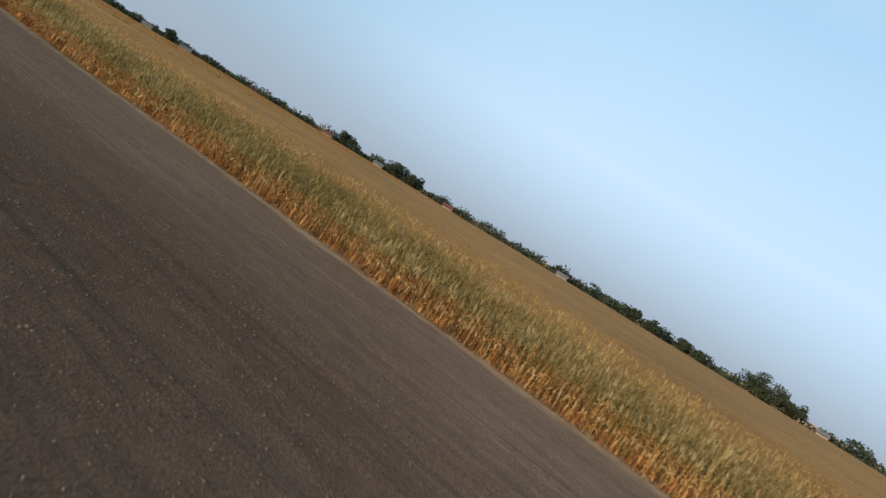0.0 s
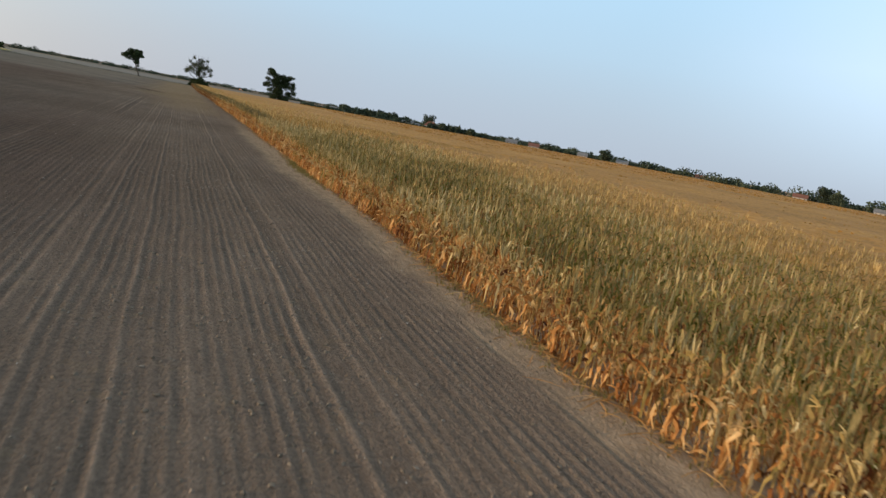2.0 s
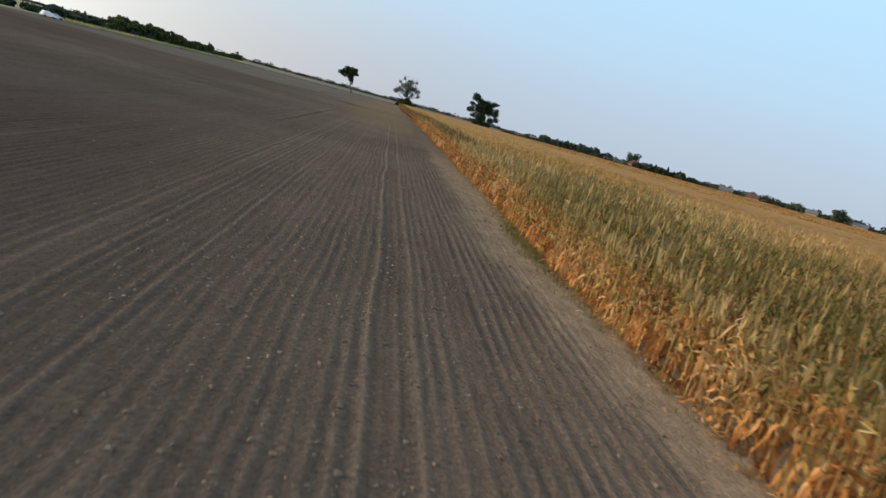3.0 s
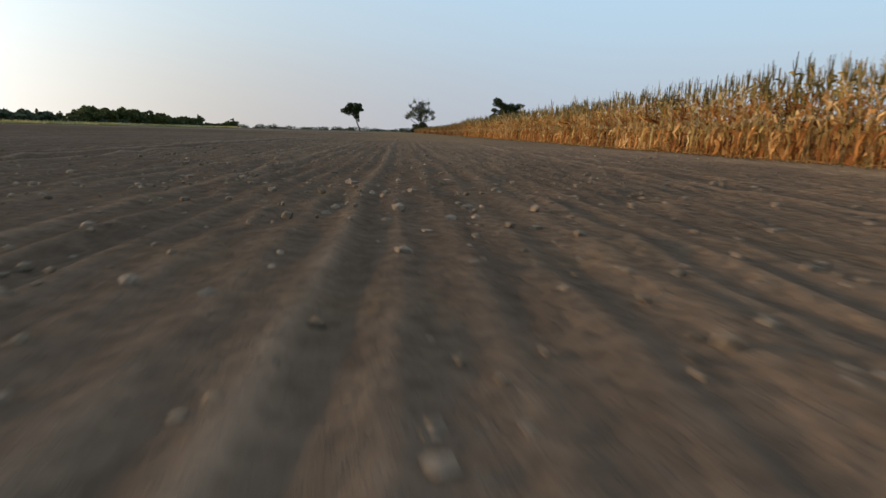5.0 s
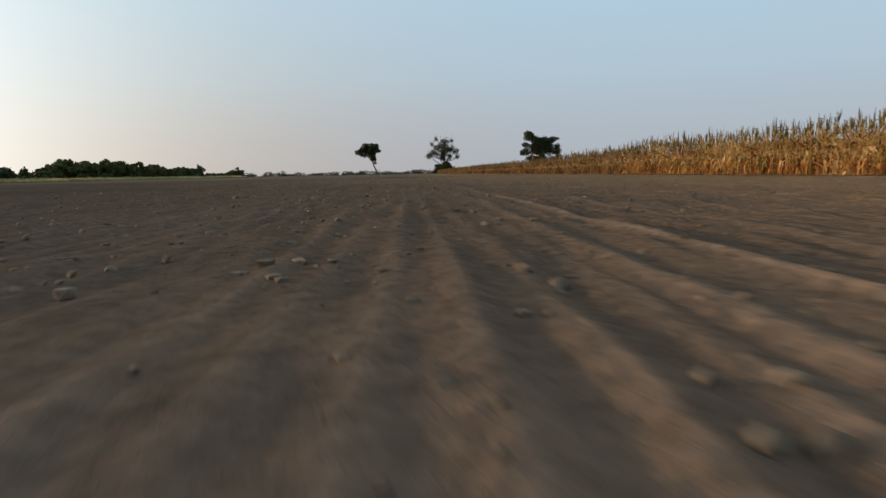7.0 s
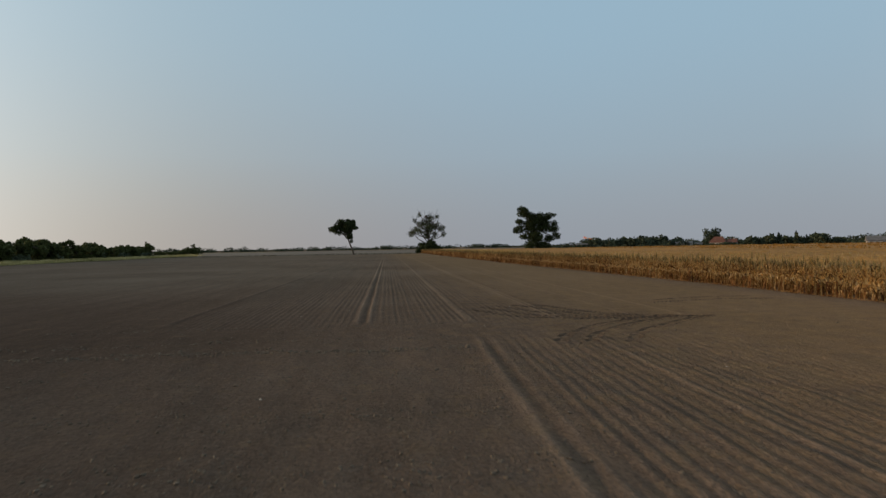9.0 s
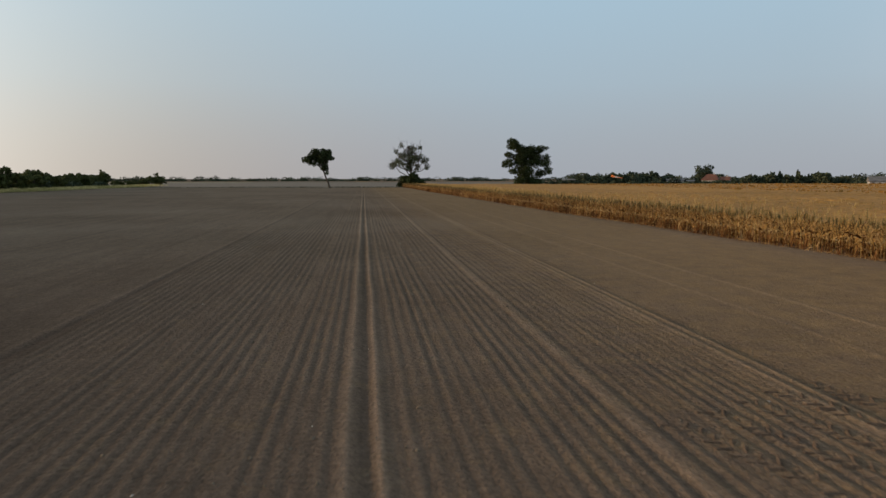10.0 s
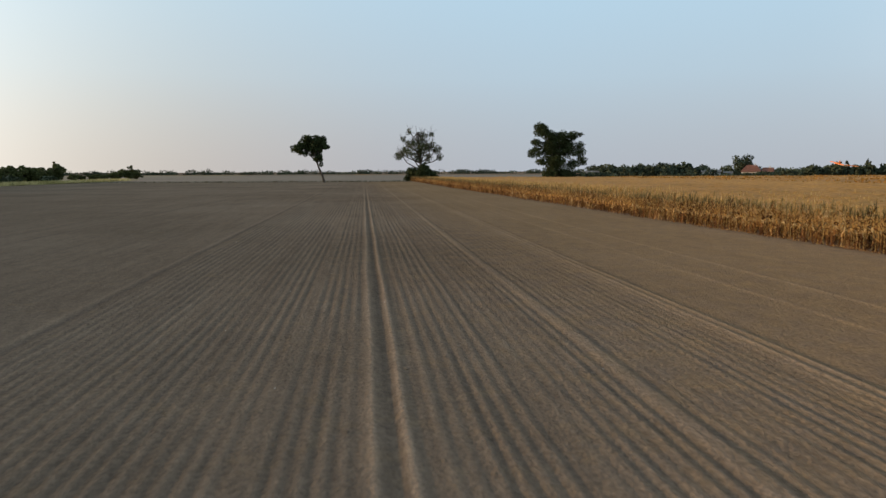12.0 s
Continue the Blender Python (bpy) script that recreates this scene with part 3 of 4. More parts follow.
def corn_band(name, kinds, first, last, y0, y1, gap, jitter, label, scale=1.0, thin=False, gap_at=None, mats=None):
    xs, ys = [], []
    for k in range(first, last):
        y = np.arange(y0, y1, gap) + rng.uniform(-gap, gap, int(np.ceil((y1 - y0) / gap)))[: len(np.arange(y0, y1, gap))] * 0.45
        if gap_at and k == 0:
            y = y[(y < gap_at[0]) | (y > gap_at[1])]
        if thin:
            y = y[rng.random(len(y)) > 0.75 * (k - first) / (last - first)]
        xs.append(edge_x(y) + k * 0.75 + rng.normal(0, jitter, len(y)))
        ys.append(y)
    x, y = np.concatenate(xs), np.concatenate(ys)
    keep = rng.random(len(x)) > 0.04
    x, y = x[keep], y[keep]
    s = rng.normal(1.0, 0.085, len(x)).clip(0.7, 1.3) * scale
    sz = np.stack([s * rng.uniform(0.9, 1.15, len(x)), s * rng.uniform(0.9, 1.15, len(x)), s], -1)
    ob = scattered(name, kinds, rng.integers(0, len(kinds), len(x)), np.stack([x, y, 0 * x], -1), rng.uniform(0, 6.28, len(x)), sz, mats or CORN_MATS)
    return tagged(ob, label, "corn", kind="stuff")


RIPE = -150.0
corn_band("corn_edge_rows", CORN_FINE, 0, 2, -284, RIPE, 0.19, 0.05, "ripe dry corn plants in edge rows, orange lower leaves, greenish tops", 0.92, gap_at=SINGLE, mats=FRONT_MATS)
corn_band("corn_edge_rows", CORN_MID, 2, 3, -284, RIPE, 0.2, 0.05, "ripe dry corn plants behind the front rows, straw tops", 0.92)
corn_band("corn_edge_rows", CORN_MID, 2, 3, RIPE, -62, 0.2, 0.05, "fully ripe corn behind the front rows, straw tops", 1.0, mats=STRAW_MATS)
corn_band("corn_edge_rows", CORN_FINE, 0, 2, RIPE, -62, 0.19, 0.05, "fully ripe corn in edge rows, russet leaves and straw tops", 1.0, mats=STRAW_MATS)
corn_band("corn_edge_rows", CORN_FINE, 0, 3, -62, -40, 0.19, 0.05, "fully ripe brown corn plants in edge rows with dry tassels", 0.92, mats=EDGE_MATS)
corn_band("corn_edge_rows", CORN_FINE, 0, 2, -40, 50, 0.19, 0.05, "withered brown corn plants in the front rows of the ripe field", 0.85, mats=EDGE_MATS)
corn_band("corn_edge_rows", CORN_MID, 2, 3, -40, 50, 0.2, 0.05, "ripe amber corn plants behind the front rows", 0.8, mats=EDGE_MATS)
corn_band("corn_edge_rows", CORN_FAR, 0, 3, 150, 250, 0.3, 0.05, "ripe brown corn edge far down the field", 0.85, mats=EDGE_MATS)
corn_band("corn_edge_rows", CORN_MID, 0, 3, 50, 150, 0.2, 0.05, "ripe golden corn plants in edge rows beside the ploughed soil", 0.82, mats=EDGE_MATS)
corn_band("corn_rows", CORN_MID, 3, 11, -290, RIPE, 0.26, 0.06, "ripening corn rows with olive green and straw tops", 0.92)
corn_band("corn_rows", CORN_MID, 3, 8, RIPE, -62, 0.4, 0.06, "ripe golden corn rows with dry tassels", 0.97, mats=GOLD_MATS)
corn_band("corn_rows", CORN_MID, 3, 8, -62, 60, 0.4, 0.06, "shorter golden corn rows with dry tassels", 0.72, mats=GOLD_MATS)
corn_band("corn_rows", CORN_FAR, 3, 14, 60, 225, 0.5, 0.1, "ripe yellow corn rows far down the field", 0.86, mats=GOLD_MATS)
corn_band("corn_rows", CORN_FAR, 11, 24, -290, RIPE, 0.36, 0.1, "corn standing deep in the field, olive and straw", 0.98)
corn_band("corn_rows", CORN_FAR, 24, 54, -290, RIPE, 0.5, 0.1, "tan ripe corn standing deep in the field", 0.98, thin=True, mats=TAN_MATS)
corn_band("corn_rows", CORN_FAR, 8, 40, RIPE, -62, 1.0, 0.12, "golden ripe corn standing deep in the field", 0.97, thin=True, mats=GOLD_MATS)
corn_band("corn_rows", CORN_FAR, 8, 40, -62, 60, 1.0, 0.12, "short golden corn standing deep in the field", 0.74, thin=True, mats=GOLD_MATS)

cx = np.concatenate([np.arange(1.6, 60, 0.75), 60 * 1.06 ** np.arange(0, 36)])
cx = cx[cx < 420]
cy = np.concatenate([np.arange(-345, 60, 1.1), np.arange(60, 251, 3.0)])
X, Y = np.meshgrid(cx, cy)
X = X + rng.uniform(-0.25, 0.25, X.shape) * (X < 60) + (edge_x(Y) - 0.25)
Z = np.where(Y < -110, np.interp(X, [1.5, 6, 12, 30, 70], [0.02, 0.1, 0.5, 1.15, 1.6]), np.interp(X - edge_x(Y), [1.2, 2.2, 3.2, 20], [0.2, 1.0, 1.28, 1.38]) * np.interp(Y, [-75, -60], [1.2, 1.0])) + rng.normal(0, 0.09, X.shape) + 0.05 * wave(X * 0.12 + Y * 0.05, 2.0)
ids = np.arange(X.size).reshape(X.shape)
quads = np.stack([ids[:-1, :-1], ids[:-1, 1:], ids[1:, 1:], ids[1:, :-1]], -1).reshape(-1, 4)
CANOPY = two_tone("corn_canopy", (0.245, 0.122, 0.028), (0.305, 0.15, 0.034), (0.355, 0.18, 0.044), 0.03, 1.2, bump=0.3, dist=0.1)
canopy = from_arrays("corn_field", np.stack([X, Y, Z], -1).reshape(-1, 3), quads, [CANOPY], smooth=True)
tagged(canopy, "golden canopy of a wide ripe corn field", "corn", kind="stuff")


# tops of the far corn, standing out of the canopy
def top_kind(seed):
    r = np.random.default_rng(seed)
    V, F, M = [], [], []
    for _ in range(5):
        a = r.uniform(0, 6.28)
        c = np.array([r.normal(0, 0.5), r.normal(0, 0.5), 0.0])
        ribbon(V, F, M, [c, c + (r.normal(0, 0.1), r.normal(0, 0.1), r.uniform(0.45, 0.85))], [0.35, 0.10], (math.cos(a), math.sin(a), 0), int(r.random() < 0.3))
    return np.array(V), np.array(F), np.array(M)


TOPS = [top_kind(k) for k in range(6)]
n = 14000
FAR_TOP = leafy("far_corn_top", [(0.1, (0.205, 0.103, 0.025)), (0.5, (0.265, 0.134, 0.032)), (0.9, (0.32, 0.17, 0.045))], scale=0.05, plant=0.3)
tx = 26 + 370 * rng.uniform(0, 1, n) ** 1.7
ty = rng.uniform(-410, 245, n)
keep = (tx > 60) & ((ty > -120) | (rng.random(n) < 0.35))
tx, ty = tx[keep], ty[keep]
tagged(scattered("corn_tops", TOPS, rng.integers(0, 6, len(tx)), np.stack([tx, ty, np.interp(tx, [26, 42], [1.0, 1.12])], -1), rng.uniform(0, 6.28, len(tx)),
                 np.stack([1 + tx / 150, 1 + tx / 150, rng.uniform(0.5, 0.85, len(tx))], -1), [FAR_TOP, FAR_TOP]), "golden tops of the corn far out in the field", "corn", kind="stuff")


# ---- the front row beside which the camera sinks: single plants ----
def plant_parts(seed):
    """The pieces of one plant: each leaf, the tassel, the ear and a round stalk."""
    V, F, M = corn_kind(seed, 11, 5, True)
    groups, cur = [], []
    for i, f in enumerate(F):
        if cur and F[i - 1][3] != f[0]:
            groups.append(cur)
            cur = []
        cur.append(i)
    groups.append(cur)
    named = {}
    for k, g in enumerate(groups):
        m = M[g[0]]
        key = {2: "tassel", 5: "ear"}.get(m, f"leaf {k}")
        if m != 3:
            named.setdefault(key, []).extend(g)
    out = []
    for key, g in named.items():
        used = np.unique(F[g])
        at = {v: n for n, v in enumerate(used)}
        me = bpy.data.meshes.new(key.split()[0])
        me.from_pydata(V[used].tolist(), [], [[at[v] for v in f] for f in F[g]])
        me.materials.append(CORN_MATS[M[g[0]]])
        out.append((key.split()[0], me))
    r = np.random.default_rng(seed)
    h, bend = r.uniform(1.75, 2.05), r.normal(0, 0.07, 2)
    bm = bmesh.new()
    tube(bm, [(bend[0] * q * q, bend[1] * q * q, h * q - 0.03) for q in (0, 0.3, 0.6, 0.94)], [0.016, 0.014, 0.011, 0.005], 5)
    me = bpy.data.meshes.new("stalk")
    bm.to_mesh(me)
    bm.free()
    me.materials.append(STALK)
    return out + [("stalk", me)]


singles = []
for k in range(8):
    plant = tagged(new("corn_plant"), "ripe dry corn plant with withered orange leaves", "corn plant", "front row corn plants")
    for nm, me in plant_parts(20 + k):
        new(nm, me).parent = plant
    singles.append(plant)
y = SINGLE[0]
k = 0
while y < SINGLE[1]:
    m = Matrix.Translation((float(edge_x(y)) + rng.normal(0, 0.05), y, 0)) @ Matrix.Rotation(rng.uniform(0, 6.28), 4, "Z")
    z = float(rng.normal(0.93, 0.06))
    if k < 8:
        ob = singles[k]
        ob.matrix_world = m
    else:
        ob = copy_thing(singles[int(rng.integers(8))], m)
    ob.scale = (z, z, z)
    y += rng.uniform(0.12, 0.26)
    k += 1


# ---- trees ----
def leaf_cloud(r, blobs, count, size):
    """Leaf sprays inside a set of uneven blobs: centre, radii, weight."""
    w = np.array([b[2] for b in blobs], float)
    pick = r.choice(len(blobs), count, p=w / w.sum())
    d = r.normal(size=(count, 3))
    d /= np.linalg.norm(d, axis=1, keepdims=True)
    rad = r.uniform(0.25, 1.0, count) ** 0.55
    c = np.array([b[0] for b in blobs])[pick]
    e = np.array([b[1] for b in blobs])[pick]
    p = c + d * e * rad[:, None]
    n = r.normal(size=(count, 3))
    n /= np.linalg.norm(n, axis=1, keepdims=True)
    t = np.cross(n, r.normal(size=(count, 3)))
    t /= np.linalg.norm(t, axis=1, keepdims=True)
    s = size * r.uniform(0.6, 1.5, count)[:, None]
    u = np.cross(n, t)
    v = np.stack([p - t * s, p + u * s * 0.6, p + t * s, p - u * s * 0.6], 1).reshape(-1, 3)
    return v, np.arange(count * 4).reshape(-1, 4)


def blob_set(r, centre, radii, n, size):
    """Clumps strewn through a crown's outline, so that it has gaps and an uneven edge."""
    out = []
    for _ in range(n):
        d = r.normal(size=3)
        d /= np.linalg.norm(d)
        k = r.uniform(0.35, 1.0)
        q = size * r.uniform(0.55, 1.25)
        out.append((np.array(centre) + d * np.array(radii) * k, np.array([q, q, q * 0.75]), q ** 3))
    return out


def fitted(blobs, x0, x1, z0, z1):
    """The same clumps, stretched to reach from x0 to x1 and from z0 to z1."""
    lo = np.min([c - 0.85 * e for c, e, w in blobs], axis=0)
    hi = np.max([c + 0.85 * e for c, e, w in blobs], axis=0)
    k = np.array([(x1 - x0) / (hi[0] - lo[0]), (x1 - x0) / (hi[0] - lo[0]), (z1 - z0) / (hi[2] - lo[2])])
    return [((c - lo) * k * (1, 1, 1) + (x0, lo[1] * k[1], z0), e * k, w) for c, e, w in blobs]


def tree(name, seed, foot, trunk, blobs, count, leaf, mat, label, bare=0, thick=0.3, extra=(), size=1.0, limbs=(), tall=1.0):
    """trunk: its points; limbs run from it to the clumps of the crown."""
    r = np.random.default_rng(seed)
    thing = new(name)
    tagged(thing, label, "tree")
    bm = bmesh.new()
    n = len(trunk)
    tube(bm, trunk, [thick * (1 - 0.55 * i / (n - 1)) for i in range(n)], 8)
    for c, e, w in blobs[:: max(1, len(blobs) // 26)]:
        k = 1 if n < 3 else int(r.integers(max(1, n // 2), n))
        a = Vector(trunk[k])
        b = Vector(c)
        mid = a.lerp(b, 0.5) + Vector(r.normal(0, 0.25, 3))
        tube(bm, [a, mid, b], [thick * 0.38, thick * 0.22, thick * 0.06], 5)
    for x, z in limbs:
        d = float(r.normal(0, 1.2))
        a, b = Vector((0.1, 0, float(r.uniform(2.6, 6.0)))), Vector((x, d, z))
        mid = a.lerp(b, 0.55) + Vector((0.12 * x, 0, -0.4))
        tube(bm, [a, mid, b], [thick * 0.5, thick * 0.3, 0.04], 5)
        for _ in range(5):
            c = mid.lerp(b, float(r.uniform(0.1, 0.9)))
            e = c + Vector((r.normal(0, 0.7), r.normal(0, 0.6), r.uniform(0.4, 1.7)))
            tube(bm, [c, c.lerp(e, 0.5) + Vector(r.normal(0, 0.1, 3)), e], [0.07, 0.05, 0.02], 3)
    for _ in range(bare):
        a = Vector(blobs[int(r.integers(len(blobs)))][0])
        d = Vector((r.normal(0, 0.6), r.normal(0, 0.6), r.uniform(0.4, 1.0))).normalized()
        ln = r.uniform(1.0, 3.0)
        tube(bm, [a, a + d * ln * 0.5 + Vector(r.normal(0, 0.15, 3)), a + d * ln], [0.06, 0.04, 0.015], 3)
    part("trunk", bm, BARK, thing)
    v, f = leaf_cloud(r, blobs, count, leaf)
    crown = from_arrays("crown", v, f, [mat])
    crown.parent = thing
    for k, (nm, bl, ct, sz, mt) in enumerate(extra):
        v, f = leaf_cloud(r, bl, ct, sz)
        from_arrays(nm, v, f, [mt]).parent = thing
    thing.matrix_world = Matrix.Translation(foot) @ Matrix.Diagonal((size, size, size * tall, 1))
    return thing


def crown(r, lobes, fine=0.42):
    """Clumps of leaves strewn through round lobes: x, z, radius."""
    out = []
    for x, z, rad in lobes:
        out += blob_set(r, (x, r.normal(0, 0.6), z), (rad, rad * 1.1, rad * 0.85), int(9 + 7 * rad), fine * rad ** 0.7)
    return out


r = np.random.default_rng(11)
tree("leaning_tree", 1, (-31.8, 229, 0), [(0, 0, -0.3), (-0.5, 0, 1.8), (-1.3, 0.1, 3.6), (-1.9, 0.1, 5.4), (-2.6, 0, 7.6), (-2.9, 0, 10.5)],
     crown(r, ((-3.3, 11.6, 2.3), (-1.0, 11.4, 1.9), (-2.6, 9.4, 2.3), (-5.4, 10.6, 1.7), (-7.4, 9.6, 1.5), (-5.6, 8.3, 1.1), (0.3, 10.4, 1.2), (-1.5, 7.0, 1.3), (-4.4, 12.6, 1.0), (-0.9, 5.2, 0.6)), 0.68),
     15000, 0.2, LEAF, "dark green field tree with a slanting bare trunk", thick=0.36, size=1.16)
tree("sparse_tree", 2, (2.4, 250, 0), [(0, 0, -0.3), (0.1, 0, 3), (0.2, 0, 5.5), (-0.2, 0, 8), (-0.5, 0, 11), (-0.8, 0, 14)],
     crown(r, ((-6.9, 7.4, 1.6), (-4.2, 8.6, 1.7), (-2.6, 11.0, 1.6), (0.2, 9.6, 2.2), (0.6, 12.6, 1.6), (2.9, 10.2, 1.7), (5.2, 9.0, 1.5), (6.4, 7.0, 1.1), (-5.4, 12.0, 0.9), (-3.6, 14.2, 0.9), (3.6, 13.4, 0.9), (-1.0, 7.0, 1.5), (2.6, 6.9, 1.2)), 0.85), 7000, 0.17, SPARSE_LEAF,
     "sparse half-bare field tree with bushes round its foot", bare=150, thick=0.42,
     extra=[("bush", crown(r, ((-2.6, 1.8, 2.2), (0.2, 2.2, 2.6), (2.8, 2.0, 2.2), (4.6, 1.2, 1.2), (1.2, 3.9, 1.5), (-4.3, 1.2, 1.0)), 0.6), 9000, 0.22, LEAF)], size=1.13, tall=1.12,
     limbs=((-6.6, 7.8), (-4.6, 11.6), (-3.0, 14.4), (-1.6, 15.8), (0.6, 15.6), (2.4, 14.2), (4.0, 12.8), (5.6, 9.6), (6.6, 7.2), (-7.6, 9.4)))
tree("broad_tree", 3, (53.3, 247, 0), [(0, 0, -0.3), (0, 0, 3), (-0.3, 0, 6), (-0.6, 0, 9), (-1.6, 0, 13)],
     crown(r, ((-5.6, 16.0, 2.1), (-3.2, 14.2, 2.0), (-0.6, 13.2, 2.2), (2.4, 12.8, 2.1), (5.0, 13.9, 1.7), (7.0, 14.6, 0.9), (3.8, 10.0, 2.8), (-2.3, 10.2, 3.0), (-6.6, 9.2, 1.8), (-8.2, 8.2, 1.0), (6.9, 8.6, 1.7), (8.4, 6.2, 1.4), (5.2, 4.8, 1.7),
              (-0.7, 5.6, 3.2), (-3.2, 2.2, 2.0), (1.8, 2.0, 2.1), (4.2, 1.8, 1.3), (1.0, 14.2, 1.5), (-7.0, 12.2, 1.4), (7.2, 11.2, 1.4), (-5.2, 6.0, 1.4)), 0.95),
     30000, 0.22, LEAF, "dense dark green broad field tree with lopsided crown", thick=0.55, size=1.16)

# hedge trees along the far left side of the ploughed field
def hedge_tree(seed, h, w, spiky=0.0):
    q = np.random.default_rng(seed)
    bl = blob_set(q, (0, 0, h * 0.45), (w * 0.44, w * 0.44, h * 0.42), 22, h * 0.17)
    if spiky:
        bl += [(np.array([q.normal(0, 0.2), q.normal(0, 0.2), h * (0.72 + 0.1 * k)]), np.array([1.1, 1.1, 1.0]) * (1 - 0.25 * k), 1.2) for k in range(3)]
    return tree("hedge_tree", seed, (0, 0, 0), [(0, 0, -0.2), (0.1, 0, h * 0.3), (0, 0, h * 0.6)], bl, 1900, 0.42, HEDGE_LEAF, "dark green hedge tree behind the grass verge", thick=0.18)


base_trees = [hedge_tree(30, 8.2, 10), hedge_tree(31, 7.0, 11), hedge_tree(32, 9.2, 9, 1), hedge_tree(33, 6.0, 10), hedge_tree(34, 10.0, 6.5, 1)]
for b in base_trees:
    tagged(b, group="hedge trees")
spots = []
q = np.random.default_rng(5)
y = 78.0
while y < 256:
    spots.append((-130 + q.normal(0, 2.5), y, int(q.choice([0, 1, 0, 3, 1, 3])), q.uniform(0.66, 0.98) * float(np.interp(y, [95, 135, 185, 215], [0.55, 1.3, 1.3, 1.0]))))
    y += q.uniform(3.2, 5.6)
spots += [(-130, 266, 4, 0.85), (-128, 276, 3, 0.5), (-129, 286, 1, 0.45), (-128, 296, 3, 0.5), (-130, 308, 1, 0.5), (-131, 320, 3, 0.5), (-132, 333, 0, 0.55), (-133, 345, 3, 0.8), (-134, 356, 1, 0.85), (-134, 368, 2, 0.85), (-135, 380, 3, 0.7), (-150, 48, 3, 0.8), (-155, 30, 1, 0.6)]
for k, (x, y, which, s) in enumerate(spots):
    m = Matrix.Translation((x, y, 0)) @ Matrix.Rotation(q.uniform(0, 6.28), 4, "Z")
    if k < 5:
        which = k
    ob = copy_thing(base_trees[which], m)
    ob.scale = (s, s, s * q.uniform(0.9, 1.1))
for b in base_trees:
    for o in (*b.children, b):
        bpy.data.objects.remove(o)


# ---- far woods, houses, strips of land ----
def far_wood(name, line, n, lo, hi, wide, count, label):
    q = np.random.default_rng(hash(len(line)) % 100 + n)
    pts = np.array(line, float)
    seg = np.linalg.norm(np.diff(pts, axis=0), axis=1)
    s = q.uniform(0, seg.sum(), n)
    cum = np.r_[0, np.cumsum(seg)]
    x, y = np.interp(s, cum, pts[:, 0]), np.interp(s, cum, pts[:, 1])
    bl = []
    for a, b in zip(x, y):
        h = lo + (hi - lo) * q.random() ** 2.2
        w = wide * q.uniform(0.5, 1.2)
        c = np.array([a + q.normal(0, 6), b + q.normal(0, 6), h * 0.4])
        bl.append((c, np.array([w, w, h * 0.6]), w * w * h))
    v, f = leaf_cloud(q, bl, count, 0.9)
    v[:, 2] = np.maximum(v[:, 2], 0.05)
    return tagged(from_arrays(name, v, f, [HAZED_LEAF]), label, "woods", kind="stuff")


far_wood("far_woods", [(-900, 700), (-400, 880), (0, 930), (400, 900), (900, 800)], 520, 3, 7.5, 9, 36000, "dark low line of far trees on the horizon")
far_wood("far_woods", [(400, 260), (440, 100), (440, -100), (430, -300), (400, -700)], 420, 5.0, 11.0, 8, 38000, "dark tree line behind the corn field")
far_wood("far_woods", [(210, 560), (330, 420), (400, 260)], 130, 4.0, 8.5, 7, 14000, "low dark tree line past the farm")
far_wood("far_woods", [(138, 410), (160, 402), (188, 391)], 66, 4.5, 9.0, 5, 13000, "dark green trees beside the farm buildings")
far_wood("far_woods", [(240, 400), (290, 380), (340, 330)], 26, 3, 5.5, 5, 6000, "low dark green bushes behind the corn")


far_wood("hedge_shrubs", [(-136, 40), (-136, 150), (-135, 262)], 70, 2.2, 4.2, 3.0, 12000, "dense low shrubs filling the hedge")
far_wood("far_woods", [(178, 268), (192, 262), (206, 254)], 34, 4.0, 7.0, 3.4, 11000, "dark bushes filling the spruce clump")


far_wood("far_hedge", [(100, 398), (185, 368), (235, 345), (300, 330)], 110, 1.2, 2.6, 3.0, 7000, "low dark hedge along the far end of the corn")


def lone_tree(x, y, h, w, label, name="distant_tree"):
    q = np.random.default_rng(int(abs(x) * 7 + abs(y)))
    bl = fitted(blob_set(q, (0, 0, h * 0.55), (w * 0.36, w * 0.36, h * 0.36), 34, h * 0.2), -w / 2, w / 2, h * 0.12, h)
    return tree(name, int(abs(x) + abs(y)), (x, y, 0), [(0, 0, -0.2), (0.1, 0, h * 0.3), (0, 0, h * 0.7)], bl, 2600, 0.5, HAZED_LEAF, label, thick=0.12)


for x, y, h, w in ((419, -246, 17, 22), (421, -262, 15, 26), (424, -272, 12, 16), (408, -166, 10, 15), (411, -181, 10, 14), (415, -202, 9, 13), (417, -212, 8, 12),
                   (425, 60, 13, 20), (428, 40, 12, 18), (420, 120, 13, 12), (418, 108, 12, 10), (330, 262, 11, 14), (211, 384, 13, 14), (150, 470, 8, 12)):
    tagged(lone_tree(x, y, h, w, "dark distant broadleaf tree standing behind the corn field"), group="distant trees")


def conifer(x, y, h):
    q = np.random.default_rng(int(x * 3 + y))
    bl = [(np.array([q.normal(0, 0.15), q.normal(0, 0.15), h * (0.1 + 0.85 * k / 9)]), np.array([h * 0.27 * (1 - k / 10.5), h * 0.27 * (1 - k / 10.5), h * 0.1]), (1 - k / 10.5) ** 2) for k in range(10)]
    t = tree("spruce_tree", int(x + y), (x, y, 0), [(0, 0, -0.2), (0, 0, h * 0.5), (0, 0, h * 0.95)], bl, 2600, 0.42, HAZED_LEAF, "dark distant spruce in a small clump", thick=0.15)
    return tagged(t, group="spruce clump")


